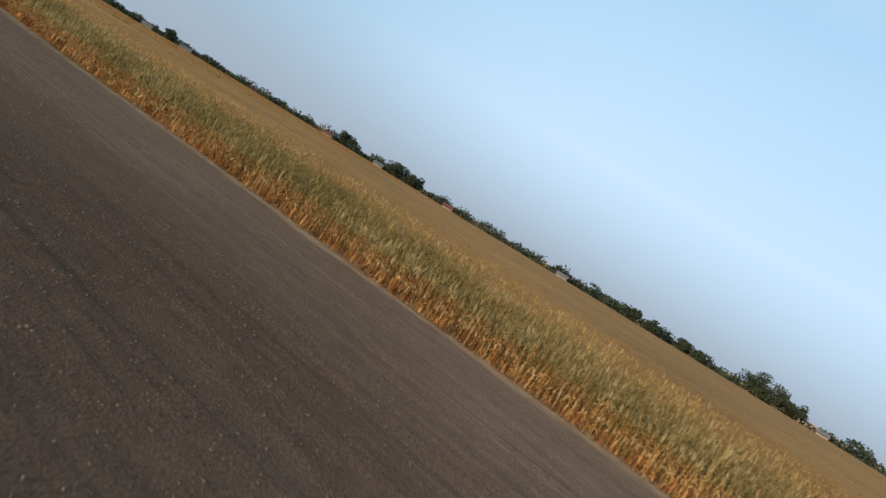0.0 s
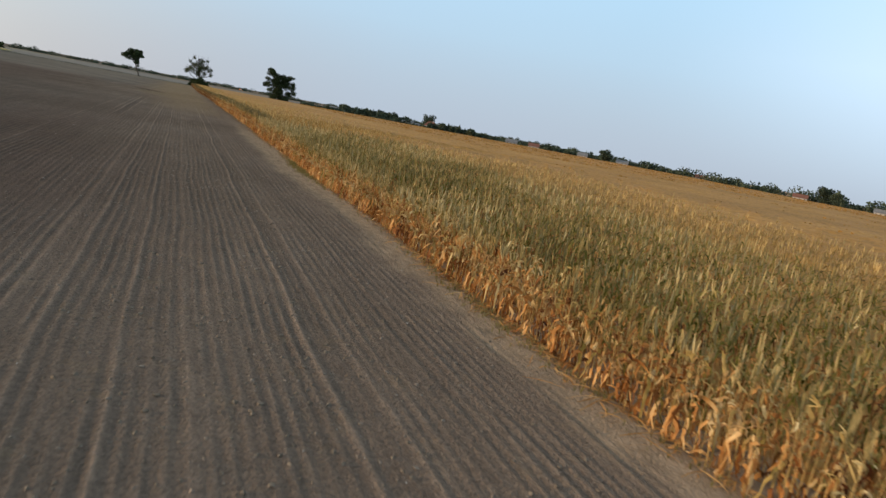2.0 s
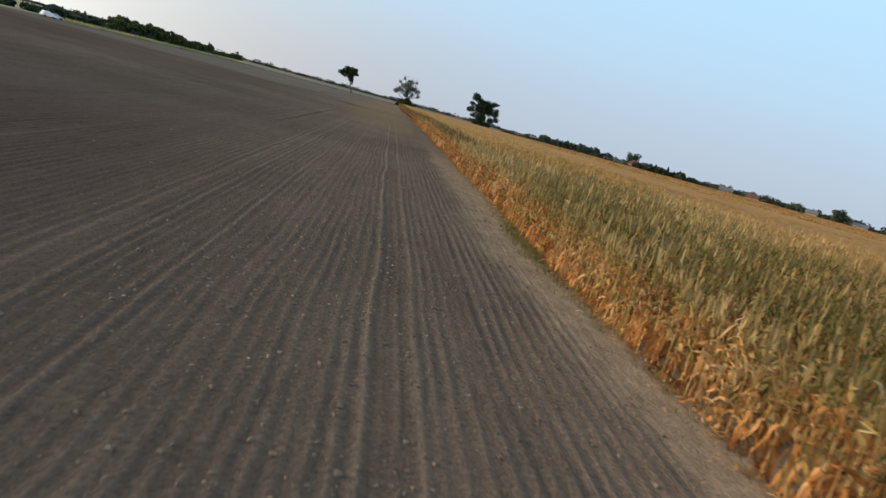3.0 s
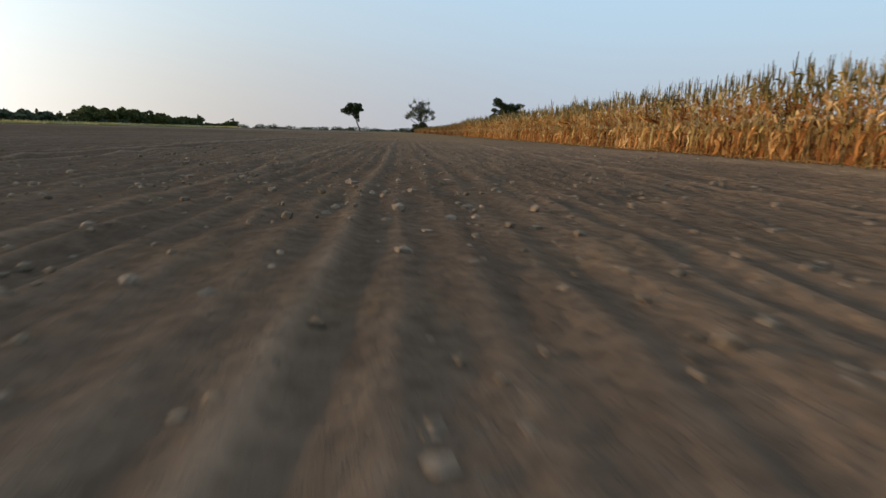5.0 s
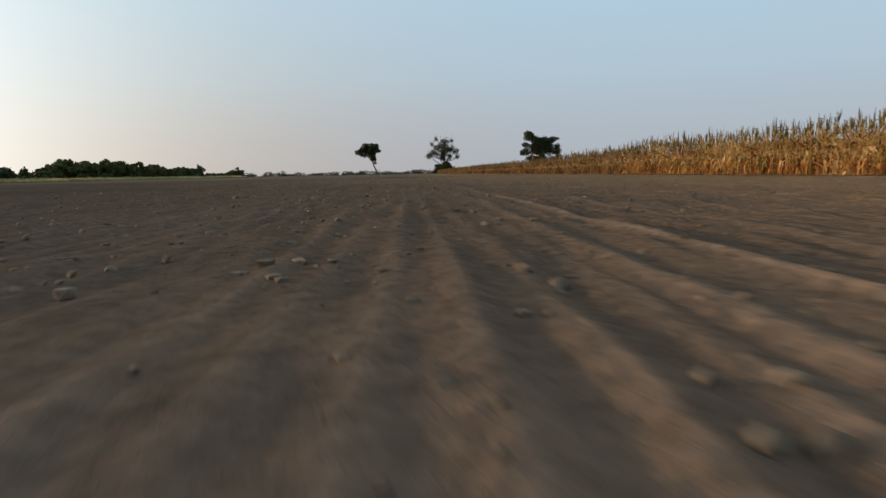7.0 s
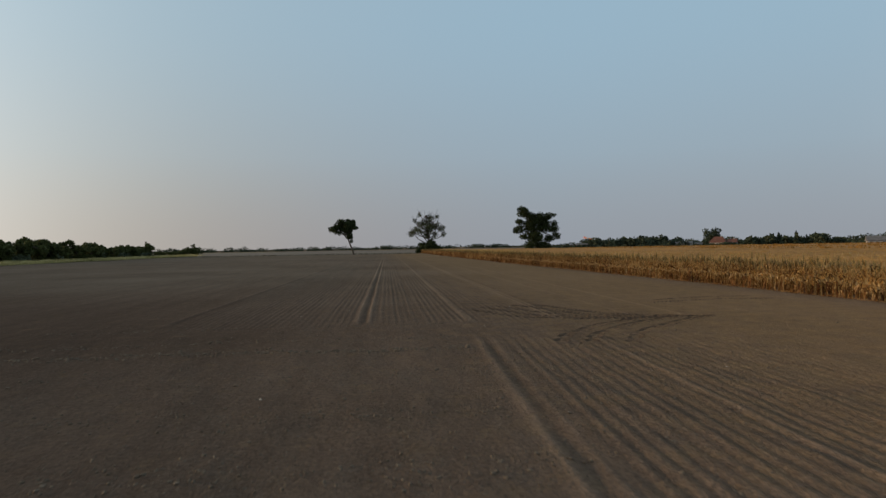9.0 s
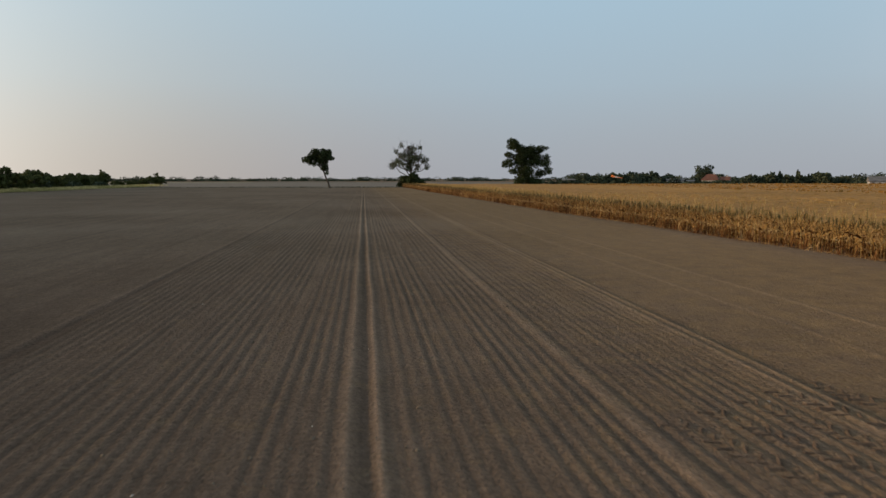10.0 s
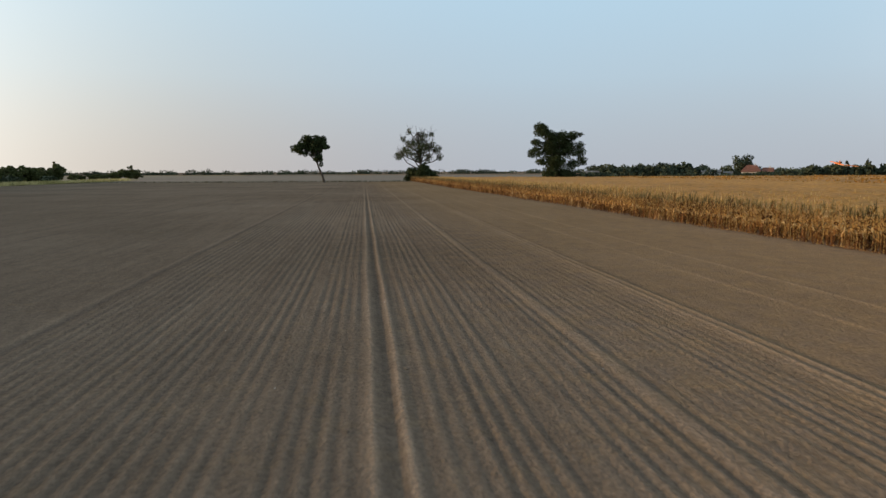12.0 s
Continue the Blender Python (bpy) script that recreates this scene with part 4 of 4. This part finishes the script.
for x, y, h in ((181, 263, 6.0), (184, 262, 8.8), (186, 264, 6.6), (191.5, 258, 8.0), (193, 261, 9.2), (196, 257, 6.8), (199.5, 255, 8.2), (203, 253, 5.4), (188, 266, 7.0)):
    conifer(x, y, 0.86 * h)


# ---- farm buildings ----
def building(name, x, y, turn, w, d, eave, ridge, wall, roof, label, windows=3, hip=False):
    thing = new(name)
    tagged(thing, label, "house" if ridge > 5 else "shed")
    bm = bmesh.new()
    box_bm(bm, -w / 2, w / 2, -d / 2, d / 2, -0.2, eave)
    part("wall", bm, wall, thing)
    bm = bmesh.new()
    o, k = 0.5, (w * 0.28 if hip else 0)
    lo = [bm.verts.new(p) for p in ((-w / 2 - o, -d / 2 - o, eave - 0.1), (w / 2 + o, -d / 2 - o, eave - 0.1), (w / 2 + o, d / 2 + o, eave - 0.1), (-w / 2 - o, d / 2 + o, eave - 0.1))]
    up = [bm.verts.new((v.co.x, v.co.y, eave + 0.15)) for v in lo]
    a, b = bm.verts.new((-w / 2 - o + k, 0, ridge)), bm.verts.new((w / 2 + o - k, 0, ridge))
    bm.faces.new(lo[::-1])
    for i in range(4):
        bm.faces.new((lo[i], lo[(i + 1) % 4], up[(i + 1) % 4], up[i]))
    bm.faces.new((up[0], up[1], b, a))
    bm.faces.new((up[2], up[3], a, b))
    bm.faces.new((up[1], up[2], b))
    bm.faces.new((up[3], up[0], a))
    rf = part("roof", bm, roof, thing)
    if ridge > 5:
        bm = bmesh.new()
        box_bm(bm, w * 0.18 - 0.4, w * 0.18 + 0.4, -0.4, 0.4, ridge - 0.8, ridge + 0.7)
        part("chimney", bm, GREY_WALL, rf)
    for i in range(windows):
        cx = -w / 2 + w * (i + 0.5) / windows
        win = bmesh.new()
        box_bm(win, cx - 0.65, cx + 0.65, -d / 2 - 0.06, -d / 2 + 0.02, eave * 0.36, eave * 0.8)
        fr = part("window", win, PLASTER, thing)
        win = bmesh.new()
        box_bm(win, cx - 0.55, cx + 0.55, -d / 2 - 0.08, -d / 2 - 0.05, eave * 0.39, eave * 0.77)
        part("pane", win, PANE, fr)
    thing.matrix_world = pose(x, y, 0, 0, 0, turn)
    return thing


building("farmhouse", 209.5, 371.5, -38, 10, 9, 2.7, 6.6, PLASTER, ROOF_RED, "cream farmhouse with a red tiled hipped roof", 3, True)
building("farmhouse_annex", 217.2, 367.2, -38, 5, 7, 2.7, 5.1, GREY_WALL, ROOF_RED, "grey rendered house annex with a red roof", 2)
building("white_shed", 190.5, 382.5, -30, 10.5, 6, 2.6, 3.9, PLASTER, ROOF_GREY, "long low white farm shed behind the corn", 2)
building("grey_shed", 198.6, 378.0, -30, 4.5, 4, 2.0, 2.9, GREY_WALL, ROOF_GREY, "small grey farm shed beside the white one", 1)
building("white_shed", 127, 411, -20, 9, 5, 2.6, 3.6, PLASTER, ROOF_GREY, "small white shed seen past the broad tree", 2)
for x, y, turn, w, roof in ((242, 267, -30, 11, ROOF_GREY), (259, 260, -32, 10, ROOF_RED), (293, 240, -38, 9, ROOF_GREY), (341, 253, -40, 12, ROOF_GREY),
                            (408, 232, -45, 11, ROOF_RED), (413, 134, -50, 12, ROOF_RED), (420, 76, -55, 10, ROOF_GREY), (383, -24, -60, 9, ROOF_RED), (417, -110, -75, 10, ROOF_GREY), (412, -288, -90, 8, ROOF_GREY)):
    building("distant_house", x, y, turn, 0.8 * w, 6, 2.3, 4.9, GREY_WALL if w > 10 else PLASTER, roof, "pale distant village house among the trees", 3)


# ---- cars parked where the verge begins ----
CAR_WHITE = two_tone("white_car_paint", (0.62, 0.62, 0.61), (0.7, 0.7, 0.69), (0.76, 0.76, 0.75), 0.8, 6.0, rough=0.3, spec=0.5)
CAR_GREY = two_tone("silver_car_paint", (0.30, 0.31, 0.32), (0.36, 0.37, 0.38), (0.42, 0.43, 0.44), 0.8, 6.0, rough=0.3, spec=0.5)
TYRE = two_tone("tyre_rubber", (0.02, 0.02, 0.02), (0.03, 0.03, 0.03), (0.045, 0.045, 0.045), 3.0, 20.0)


def loft(bm, sections):
    """A body through cross sections along x: x, half width, bottom, top, half width of the top."""
    rings = [[bm.verts.new((x, sy * w, z)) for sy, w, z in ((-1, w0, z0), (1, w0, z0), (1, w0 * 1.02, z0 + 0.6 * (z1 - z0)), (1, w1, z1), (-1, w1, z1), (-1, w0 * 1.02, z0 + 0.6 * (z1 - z0)))] for x, w0, z0, z1, w1 in sections]
    for a, b in zip(rings, rings[1:]):
        for k in range(6):
            bm.faces.new((a[k], a[(k + 1) % 6], b[(k + 1) % 6], b[k]))
    bm.faces.new(rings[0])
    bm.faces.new(rings[-1][::-1])


def parked_car(x, y, turn, paint, label, high=1.0):
    thing = tagged(new("car"), label, "car", "parked cars")
    bm = bmesh.new()
    loft(bm, ((-2.1, 0.7, 0.45, 0.75, 0.62), (-1.95, 0.83, 0.3, 0.92, 0.74), (-0.9, 0.86, 0.28, 0.98, 0.78), (1.0, 0.86, 0.28, 0.95, 0.78), (1.95, 0.8, 0.32, 0.78, 0.7), (2.1, 0.66, 0.45, 0.66, 0.6)))
    part("body", bm, paint, thing)
    bm = bmesh.new()
    loft(bm, ((-1.85, 0.74, 0.9, 0.95, 0.7), (-1.45, 0.74, 0.9, 1.42 * high, 0.58), (0.15, 0.74, 0.9, 1.46 * high, 0.58), (0.95, 0.76, 0.9, 0.97, 0.72)))
    part("cabin", bm, paint, thing)
    for sy in (-1, 1):
        bm = bmesh.new()
        box_bm(bm, -1.3, 0.25, sy * 0.7 - 0.02, sy * 0.7 + 0.02, 1.0, 1.0 + 0.3 * high)
        part("side_window", bm, PANE, thing)
        for wx in (-1.3, 1.3):
            bm = bmesh.new()
            tube(bm, [(wx, sy * 0.66, 0.31), (wx, sy * 0.88, 0.31)], [0.31, 0.31], 14)
            part("wheel", bm, TYRE, thing)
    thing.matrix_world = pose(x, y, 0.1, 0, 0, turn)
    return thing


parked_car(-116.0, 25.0, 20, CAR_WHITE, "white hatchback parked beside the grass verge")
parked_car(-113.8, 18.5, 60, CAR_WHITE, "white van parked at the field edge", 1.25)
parked_car(-117.6, 32.5, 35, CAR_GREY, "silver car parked beside the grass verge")


# ---- strips of other land ----
def strip(name, left, right, z, mat, label, category, n=60, wob=0.6):
    """A flat band of land between two lines, with uneven sides."""
    q = np.random.default_rng(len(label))
    t = np.linspace(0, 1, n)[:, None]
    a = np.array(left[0])[None] * (1 - t) + np.array(left[1])[None] * t + q.normal(0, wob, (n, 2))
    b = np.array(right[0])[None] * (1 - t) + np.array(right[1])[None] * t + q.normal(0, wob, (n, 2))
    bm = bmesh.new()
    va = [bm.verts.new((*p, z)) for p in a]
    vb = [bm.verts.new((*p, z)) for p in b]
    for i in range(n - 1):
        bm.faces.new((va[i], vb[i], vb[i + 1], va[i + 1]))
    return tagged(part(name, bm, mat), label, category, kind="structure")


strip("stubble_field", ((-118, 238), (6, 238)), ((-300, 640), (300, 640)), 0.06, STUBBLE, "pale grey-tan stubble field beyond the ploughed land", "field")
strip("grass_verge", ((-113, 36), (-113, 300)), ((-121, 36), (-121, 300)), 0.10, MEADOW, "dry yellow-green grass verge along the hedge", "grass", wob=0.8)
strip("meadow", ((-121.5, -300), (-121.5, 700)), ((-900, -300), (-900, 700)), 0.05, MEADOW, "dull green meadow behind the hedge", "grass")


# tall dry grass on the verge
def tuft_kind(seed):
    q = np.random.default_rng(seed)
    V, F, M = [], [], []
    for _ in range(7):
        a = q.uniform(0, 6.28)
        o = np.array([math.cos(a), math.sin(a), 0])
        ribbon(V, F, M, [o * 0.05, o * 0.15 + (0, 0, 0.5), o * q.uniform(0.2, 0.5) + (0, 0, q.uniform(0.6, 1.0))], [0.06, 0.05, 0.02], (-o[1], o[0], 0), 0)
    return np.array(V), np.array(F), np.array(M)


VERGE_GRASS = leafy("verge_grass", [(0.1, (0.16, 0.16, 0.05)), (0.5, (0.36, 0.32, 0.14)), (0.9, (0.55, 0.48, 0.26))], scale=0.06)
TUFTS = [tuft_kind(k) for k in range(5)]
n = 3400
gx2, gy2 = -116.5 + rng.normal(0, 2.2, n), rng.uniform(38, 300, n)
tagged(scattered("verge_grass", TUFTS, rng.integers(0, 5, n), np.stack([gx2, gy2, 0 * gx2 + 0.08], -1), rng.uniform(0, 6.28, n), rng.uniform(0.6, 1.3, n), [VERGE_GRASS]),
       "tall dry yellow grass along the foot of the hedge", "grass", kind="stuff")

# dark grassy baulk between the ploughed land and the stubble
BAULK = leafy("baulk_grass", [(0.1, (0.03, 0.032, 0.014)), (0.5, (0.06, 0.058, 0.026)), (0.9, (0.12, 0.105, 0.05))], scale=0.06)
n = 1500
bx = rng.uniform(-116, 2, n)
tagged(scattered("baulk_grass", TUFTS, rng.integers(0, 5, n), np.stack([bx, 238 + rng.normal(0, 0.5, n), 0 * bx + 0.02], -1), rng.uniform(0, 6.28, n), rng.uniform(0.3, 0.7, n) * (0.4 + 0.6 * (rng.random(n) < 0.6)), [BAULK]),
       "low dark grass on the baulk before the stubble", "grass", kind="stuff")

# small weeds at the foot of the corn
WEED = leafy("field_weed", [(0.1, (0.105, 0.098, 0.032)), (0.5, (0.17, 0.145, 0.05)), (0.9, (0.28, 0.23, 0.10))], scale=0.2)
n = 1800
wy = np.concatenate([rng.uniform(-300, -60, n // 2), rng.normal(-184, 5, n // 4), rng.normal(-217, 4, n // 4)])
wy = np.concatenate([wy, rng.normal(-184, 2.8, 700)])
wx = edge_x(wy) - 0.3 + rng.normal(0, 0.24, len(wy))
tagged(scattered("weeds", TUFTS, rng.integers(0, 5, len(wy)), np.stack([wx, wy, 0 * wx], -1), rng.uniform(0, 6.28, len(wy)), rng.uniform(0.06, 0.2, len(wy)), [WEED]),
       "low olive weeds at the foot of the corn", "weeds", kind="stuff")


def litter_kind(seed):
    q = np.random.default_rng(seed)
    V, F, M = [], [], []
    ln = q.uniform(0.25, 0.55)
    ribbon(V, F, M, [(-ln / 2, 0, 0.01), (-ln / 6, q.normal(0, 0.04), 0.05), (ln / 6, q.normal(0, 0.05), 0.045), (ln / 2, q.normal(0, 0.08), 0.015)], [0.03, 0.055, 0.05, 0.015], (0, 1, 0.2), 0)
    return np.array(V), np.array(F), np.array(M)


LITTER = [litter_kind(k) for k in range(6)]
n = 9000
ly = rng.uniform(-310, 40, n)
lx = edge_x(ly) - np.abs(rng.normal(0, 0.32, n)) + 0.2
tagged(scattered("dry_leaf_litter", LITTER, rng.integers(0, 6, n), np.stack([lx, ly, 0 * lx + 0.045], -1), rng.uniform(0, 6.28, n), rng.uniform(0.35, 0.85, n), [DRY_LEAF]),
       "fallen dry corn leaves on the sandy margin", "litter", kind="stuff")

# broken stalks lying out of the corn
n = 270
sy = np.concatenate([rng.uniform(-258, -200, n // 3), rng.normal(-212, 3.5, n // 3), rng.normal(-221, 2.5, n // 3)])
sx = edge_x(sy) - np.abs(rng.normal(0, 0.42, len(sy)))
tagged(scattered("fallen_stalks", LITTER, rng.integers(0, 6, len(sy)), np.stack([sx, sy, 0 * sx + 0.05], -1), rng.uniform(0, 6.28, len(sy)), np.stack([rng.uniform(1.2, 2.4, len(sy)), rng.uniform(0.35, 0.6, len(sy)), rng.uniform(0.4, 1.2, len(sy))], -1), [DRY_LEAF]),
       "broken straw-coloured corn stalks lying on the margin", "litter", kind="stuff")

strewn("soil_clods", 6000, 2.8, -275, 5, 0.012, 0.055, CLOD, "small grey-brown clods strewn over the ploughed soil", "clods")
strewn("soil_clods", 4200, 3.2, -156, -66, 0.02, 0.055, CLOD, "crumbled clods thick on the broken stretch", "clods")
strewn("soil_clods", 6500, 6.5, -74, -40, 0.014, 0.045, CLOD, "small clods scattered thick over the headland", "clods")
strewn("dry_crumbs", 5000, 3.4, -245, -150, 0.016, 0.06, DRY_CLOD, "pale dry soil crumbs scattered along the rows", "crumbs")
strewn("soil_clods", 6500, 3.2, -240, -160, 0.02, 0.075, CLOD, "small crumbs along the drilled rows", "clods")
strewn("soil_clods", 130, 1.8, -152, -72, 0.03, 0.07, CLOD, "fist-sized clods lying among the broken rows", "clods")
strewn("soil_clods", 3400, 9.0, -275, 45, 0.018, 0.065, CLOD, "larger grey-brown clods lying on the soil", "clods")
strewn("pale_stones", 260, 6.0, -275, 40, 0.012, 0.04, STONE, "pale small field stones lying on the soil", "stones")


def clod_line(y0, x0, x1, n, spread_m, lo, hi):
    x = rng.uniform(x0, x1, n)
    y = y0 + rng.normal(0, spread_m, n) + 0.25 * np.sin(x * 0.6)
    s2 = lo * (hi / lo) ** (rng.uniform(0, 1, n) ** 2)
    return x, y, s2


bits = [clod_line(y0, -36, -20.9, n, w, 0.018, h) for y0, n, w, h in ((-43.5, 260, 0.2, 0.06), (-47.4, 260, 0.25, 0.07), (-49.6, 900, 0.24, 0.075), (-53.0, 260, 0.4, 0.055), (-57.0, 480, 0.35, 0.055), (-60.2, 520, 0.4, 0.055), (-64.8, 480, 0.5, 0.05), (-68.4, 380, 0.5, 0.045), (-73.0, 700, 0.9, 0.035), (-77.0, 700, 0.9, 0.035))]
bits += [clod_line(y0, -32, -14, n, 0.3, 0.016, 0.055) for y0, n in ((-250.5, 180), (-252.5, 220), (-254.5, 240), (-256.8, 260), (-259.0, 240), (-261.2, 240), (-263.5, 160))]
bits += [clod_line(y0, -27, -11, 110, 0.5, 0.02, 0.06) for y0 in (-243.5, -246.0, -248.4, -250.6, -253.0, -255.4, -258.0, -260.2, -262.6, -265.0)]
x, y, s2 = (np.concatenate(c) for c in zip(*bits))
tagged(scattered("soil_clods", CLODS, rng.integers(0, 6, len(x)), np.stack([x, y, relief(x, y) - 0.1 * s2], -1), rng.uniform(0, 6.28, len(x)), s2, [CLOD]),
       "clods lying in lines where the harrow turned", "clods", kind="stuff")

# ---- tractor tread marks on the headland ----
def tread_track(name, pts, wide=0.5, high=0.021):
    q = np.random.default_rng(len(pts))
    P = [Vector((*p, 0)) for p in pts]
    bm = bmesh.new()
    k = 0
    for a, b in zip(P, P[1:]):
        d = (b - a).normalized()
        sd = Vector((-d.y, d.x, 0))
        m = int((b - a).length / 0.26)
        for i in range(m):
            c = a + d * (i + 0.5) * 0.26 + sd * q.normal(0, 0.02)
            for side in (-1, 1):
                o = c + d * (0.13 if side > 0 else 0)
                z = float(relief(o.x, o.y)) + 0.006
                p0, p1 = o + sd * side * 0.03, o + sd * side * wide / 2 - d * 0.16
                w, h = 0.05, high * q.uniform(0.3, 1.2)
                vs = [bm.verts.new((p0 + d * w) + Vector((0, 0, z - 0.03))), bm.verts.new((p1 + d * w) + Vector((0, 0, z - 0.03))), bm.verts.new((p1 - d * w) + Vector((0, 0, z - 0.03))), bm.verts.new((p0 - d * w) + Vector((0, 0, z - 0.03)))]
                vt = [bm.verts.new(p0.lerp(p1, 0.08) + d * w * 0.3 + Vector((0, 0, z + h))), bm.verts.new(p0.lerp(p1, 0.92) + d * w * 0.3 + Vector((0, 0, z + h * 0.8))), bm.verts.new(p0.lerp(p1, 0.92) - d * w * 0.3 + Vector((0, 0, z + h * 0.8))), bm.verts.new(p0.lerp(p1, 0.08) - d * w * 0.3 + Vector((0, 0, z + h)))]
                bm.faces.new(vt)
                for j in range(4):
                    bm.faces.new((vs[j], vs[(j + 1) % 4], vt[(j + 1) % 4], vt[j]))
    return tagged(part(name, bm, SOIL), "pressed tractor tyre tread marks in the soil", "tyre tracks", kind="stuff")


for k in range(5):
    o = 0.85 * k
    tread_track("tyre_track", [(-19.4 + o, -37.8 + 0.5 * o), (-18.5 + o, -40.2 + 0.4 * o), (-17.6 + o, -42.0 + 0.25 * o), (-15.9 + o, -43.0 + 0.1 * o), (-13.6 + o, -43.6 + 0.05 * o)])
for o in (0, 0.9, 2.1):
    tread_track("tyre_track", [(-18.2 + o, -49.2 - 0.2 * o), (-17.5 + o, -47.5 - 0.3 * o), (-16.2 + o, -45.8 - 0.3 * o), (-14.3 + o, -44.2 - 0.2 * o), (-12.2 + o, -43.0 - 0.1 * o)], high=0.016)
tread_track("tyre_track", [(-9.4, -35.6), (-7.9, -34.9), (-5.4, -34.2), (-3.4, -34.6)], high=0.016)
tread_track("tyre_track", [(-10.2, -37.0), (-8.2, -36.3), (-5.6, -35.8), (-3.2, -36.2)], high=0.016)


# ---- the model aeroplane in flight over the corn ----
def model_plane(x, y, z, turn, bank):
    thing = tagged(new("model_aeroplane"), "small orange foam model aeroplane in flight", "model plane")

    def wing(name, pts, mat, label=""):
        bm = bmesh.new()
        lo = [bm.verts.new((a, b, c - 0.012)) for a, b, c in pts]
        up = [bm.verts.new((a, b, c + 0.018)) for a, b, c in pts]
        bm.faces.new(lo[::-1])
        bm.faces.new(up)
        for i in range(len(pts)):
            bm.faces.new((lo[i], lo[(i + 1) % len(pts)], up[(i + 1) % len(pts)], up[i]))
        return part(name, bm, mat, thing, label)

    wing("wing", [(-0.65, -0.10, 0.07), (0, -0.06, 0.03), (0, 0.2, 0.03), (-0.65, 0.08, 0.07)], ORANGE)
    wing("wing", [(0, -0.06, 0.03), (0.65, -0.10, 0.07), (0.65, 0.08, 0.07), (0, 0.2, 0.03)], ORANGE)
    wing("tailplane", [(-0.24, -0.62, 0.06), (0.24, -0.62, 0.06), (0.2, -0.48, 0.06), (-0.2, -0.48, 0.06)], ORANGE)
    bm = bmesh.new()
    tube(bm, [(0, 0.42, 0), (0, 0.36, 0.0), (0, 0.2, 0.01), (0, -0.1, 0.02), (0, -0.62, 0.05)], [0.015, 0.045, 0.065, 0.06, 0.02], 10)
    part("fuselage", bm, WHITE_FOAM, thing, "white foam fuselage")
    bm = bmesh.new()
    vs = [bm.verts.new((sx, b, c)) for sx in (-0.01, 0.01) for b, c in ((-0.62, 0.05), (-0.46, 0.05), (-0.56, 0.24), (-0.66, 0.24))]
    for f in ((0, 1, 2, 3), (7, 6, 5, 4), (0, 4, 5, 1), (1, 5, 6, 2), (2, 6, 7, 3), (3, 7, 4, 0)):
        bm.faces.new([vs[i] for i in f])
    part("fin", bm, ORANGE, thing)
    thing.matrix_world = pose(x, y, z, 0, bank, turn) @ Matrix.Diagonal((1.5, 1.5, 1.5, 1))
    return thing


model_plane(13.3, 45.5, 3.9, -60, 12)
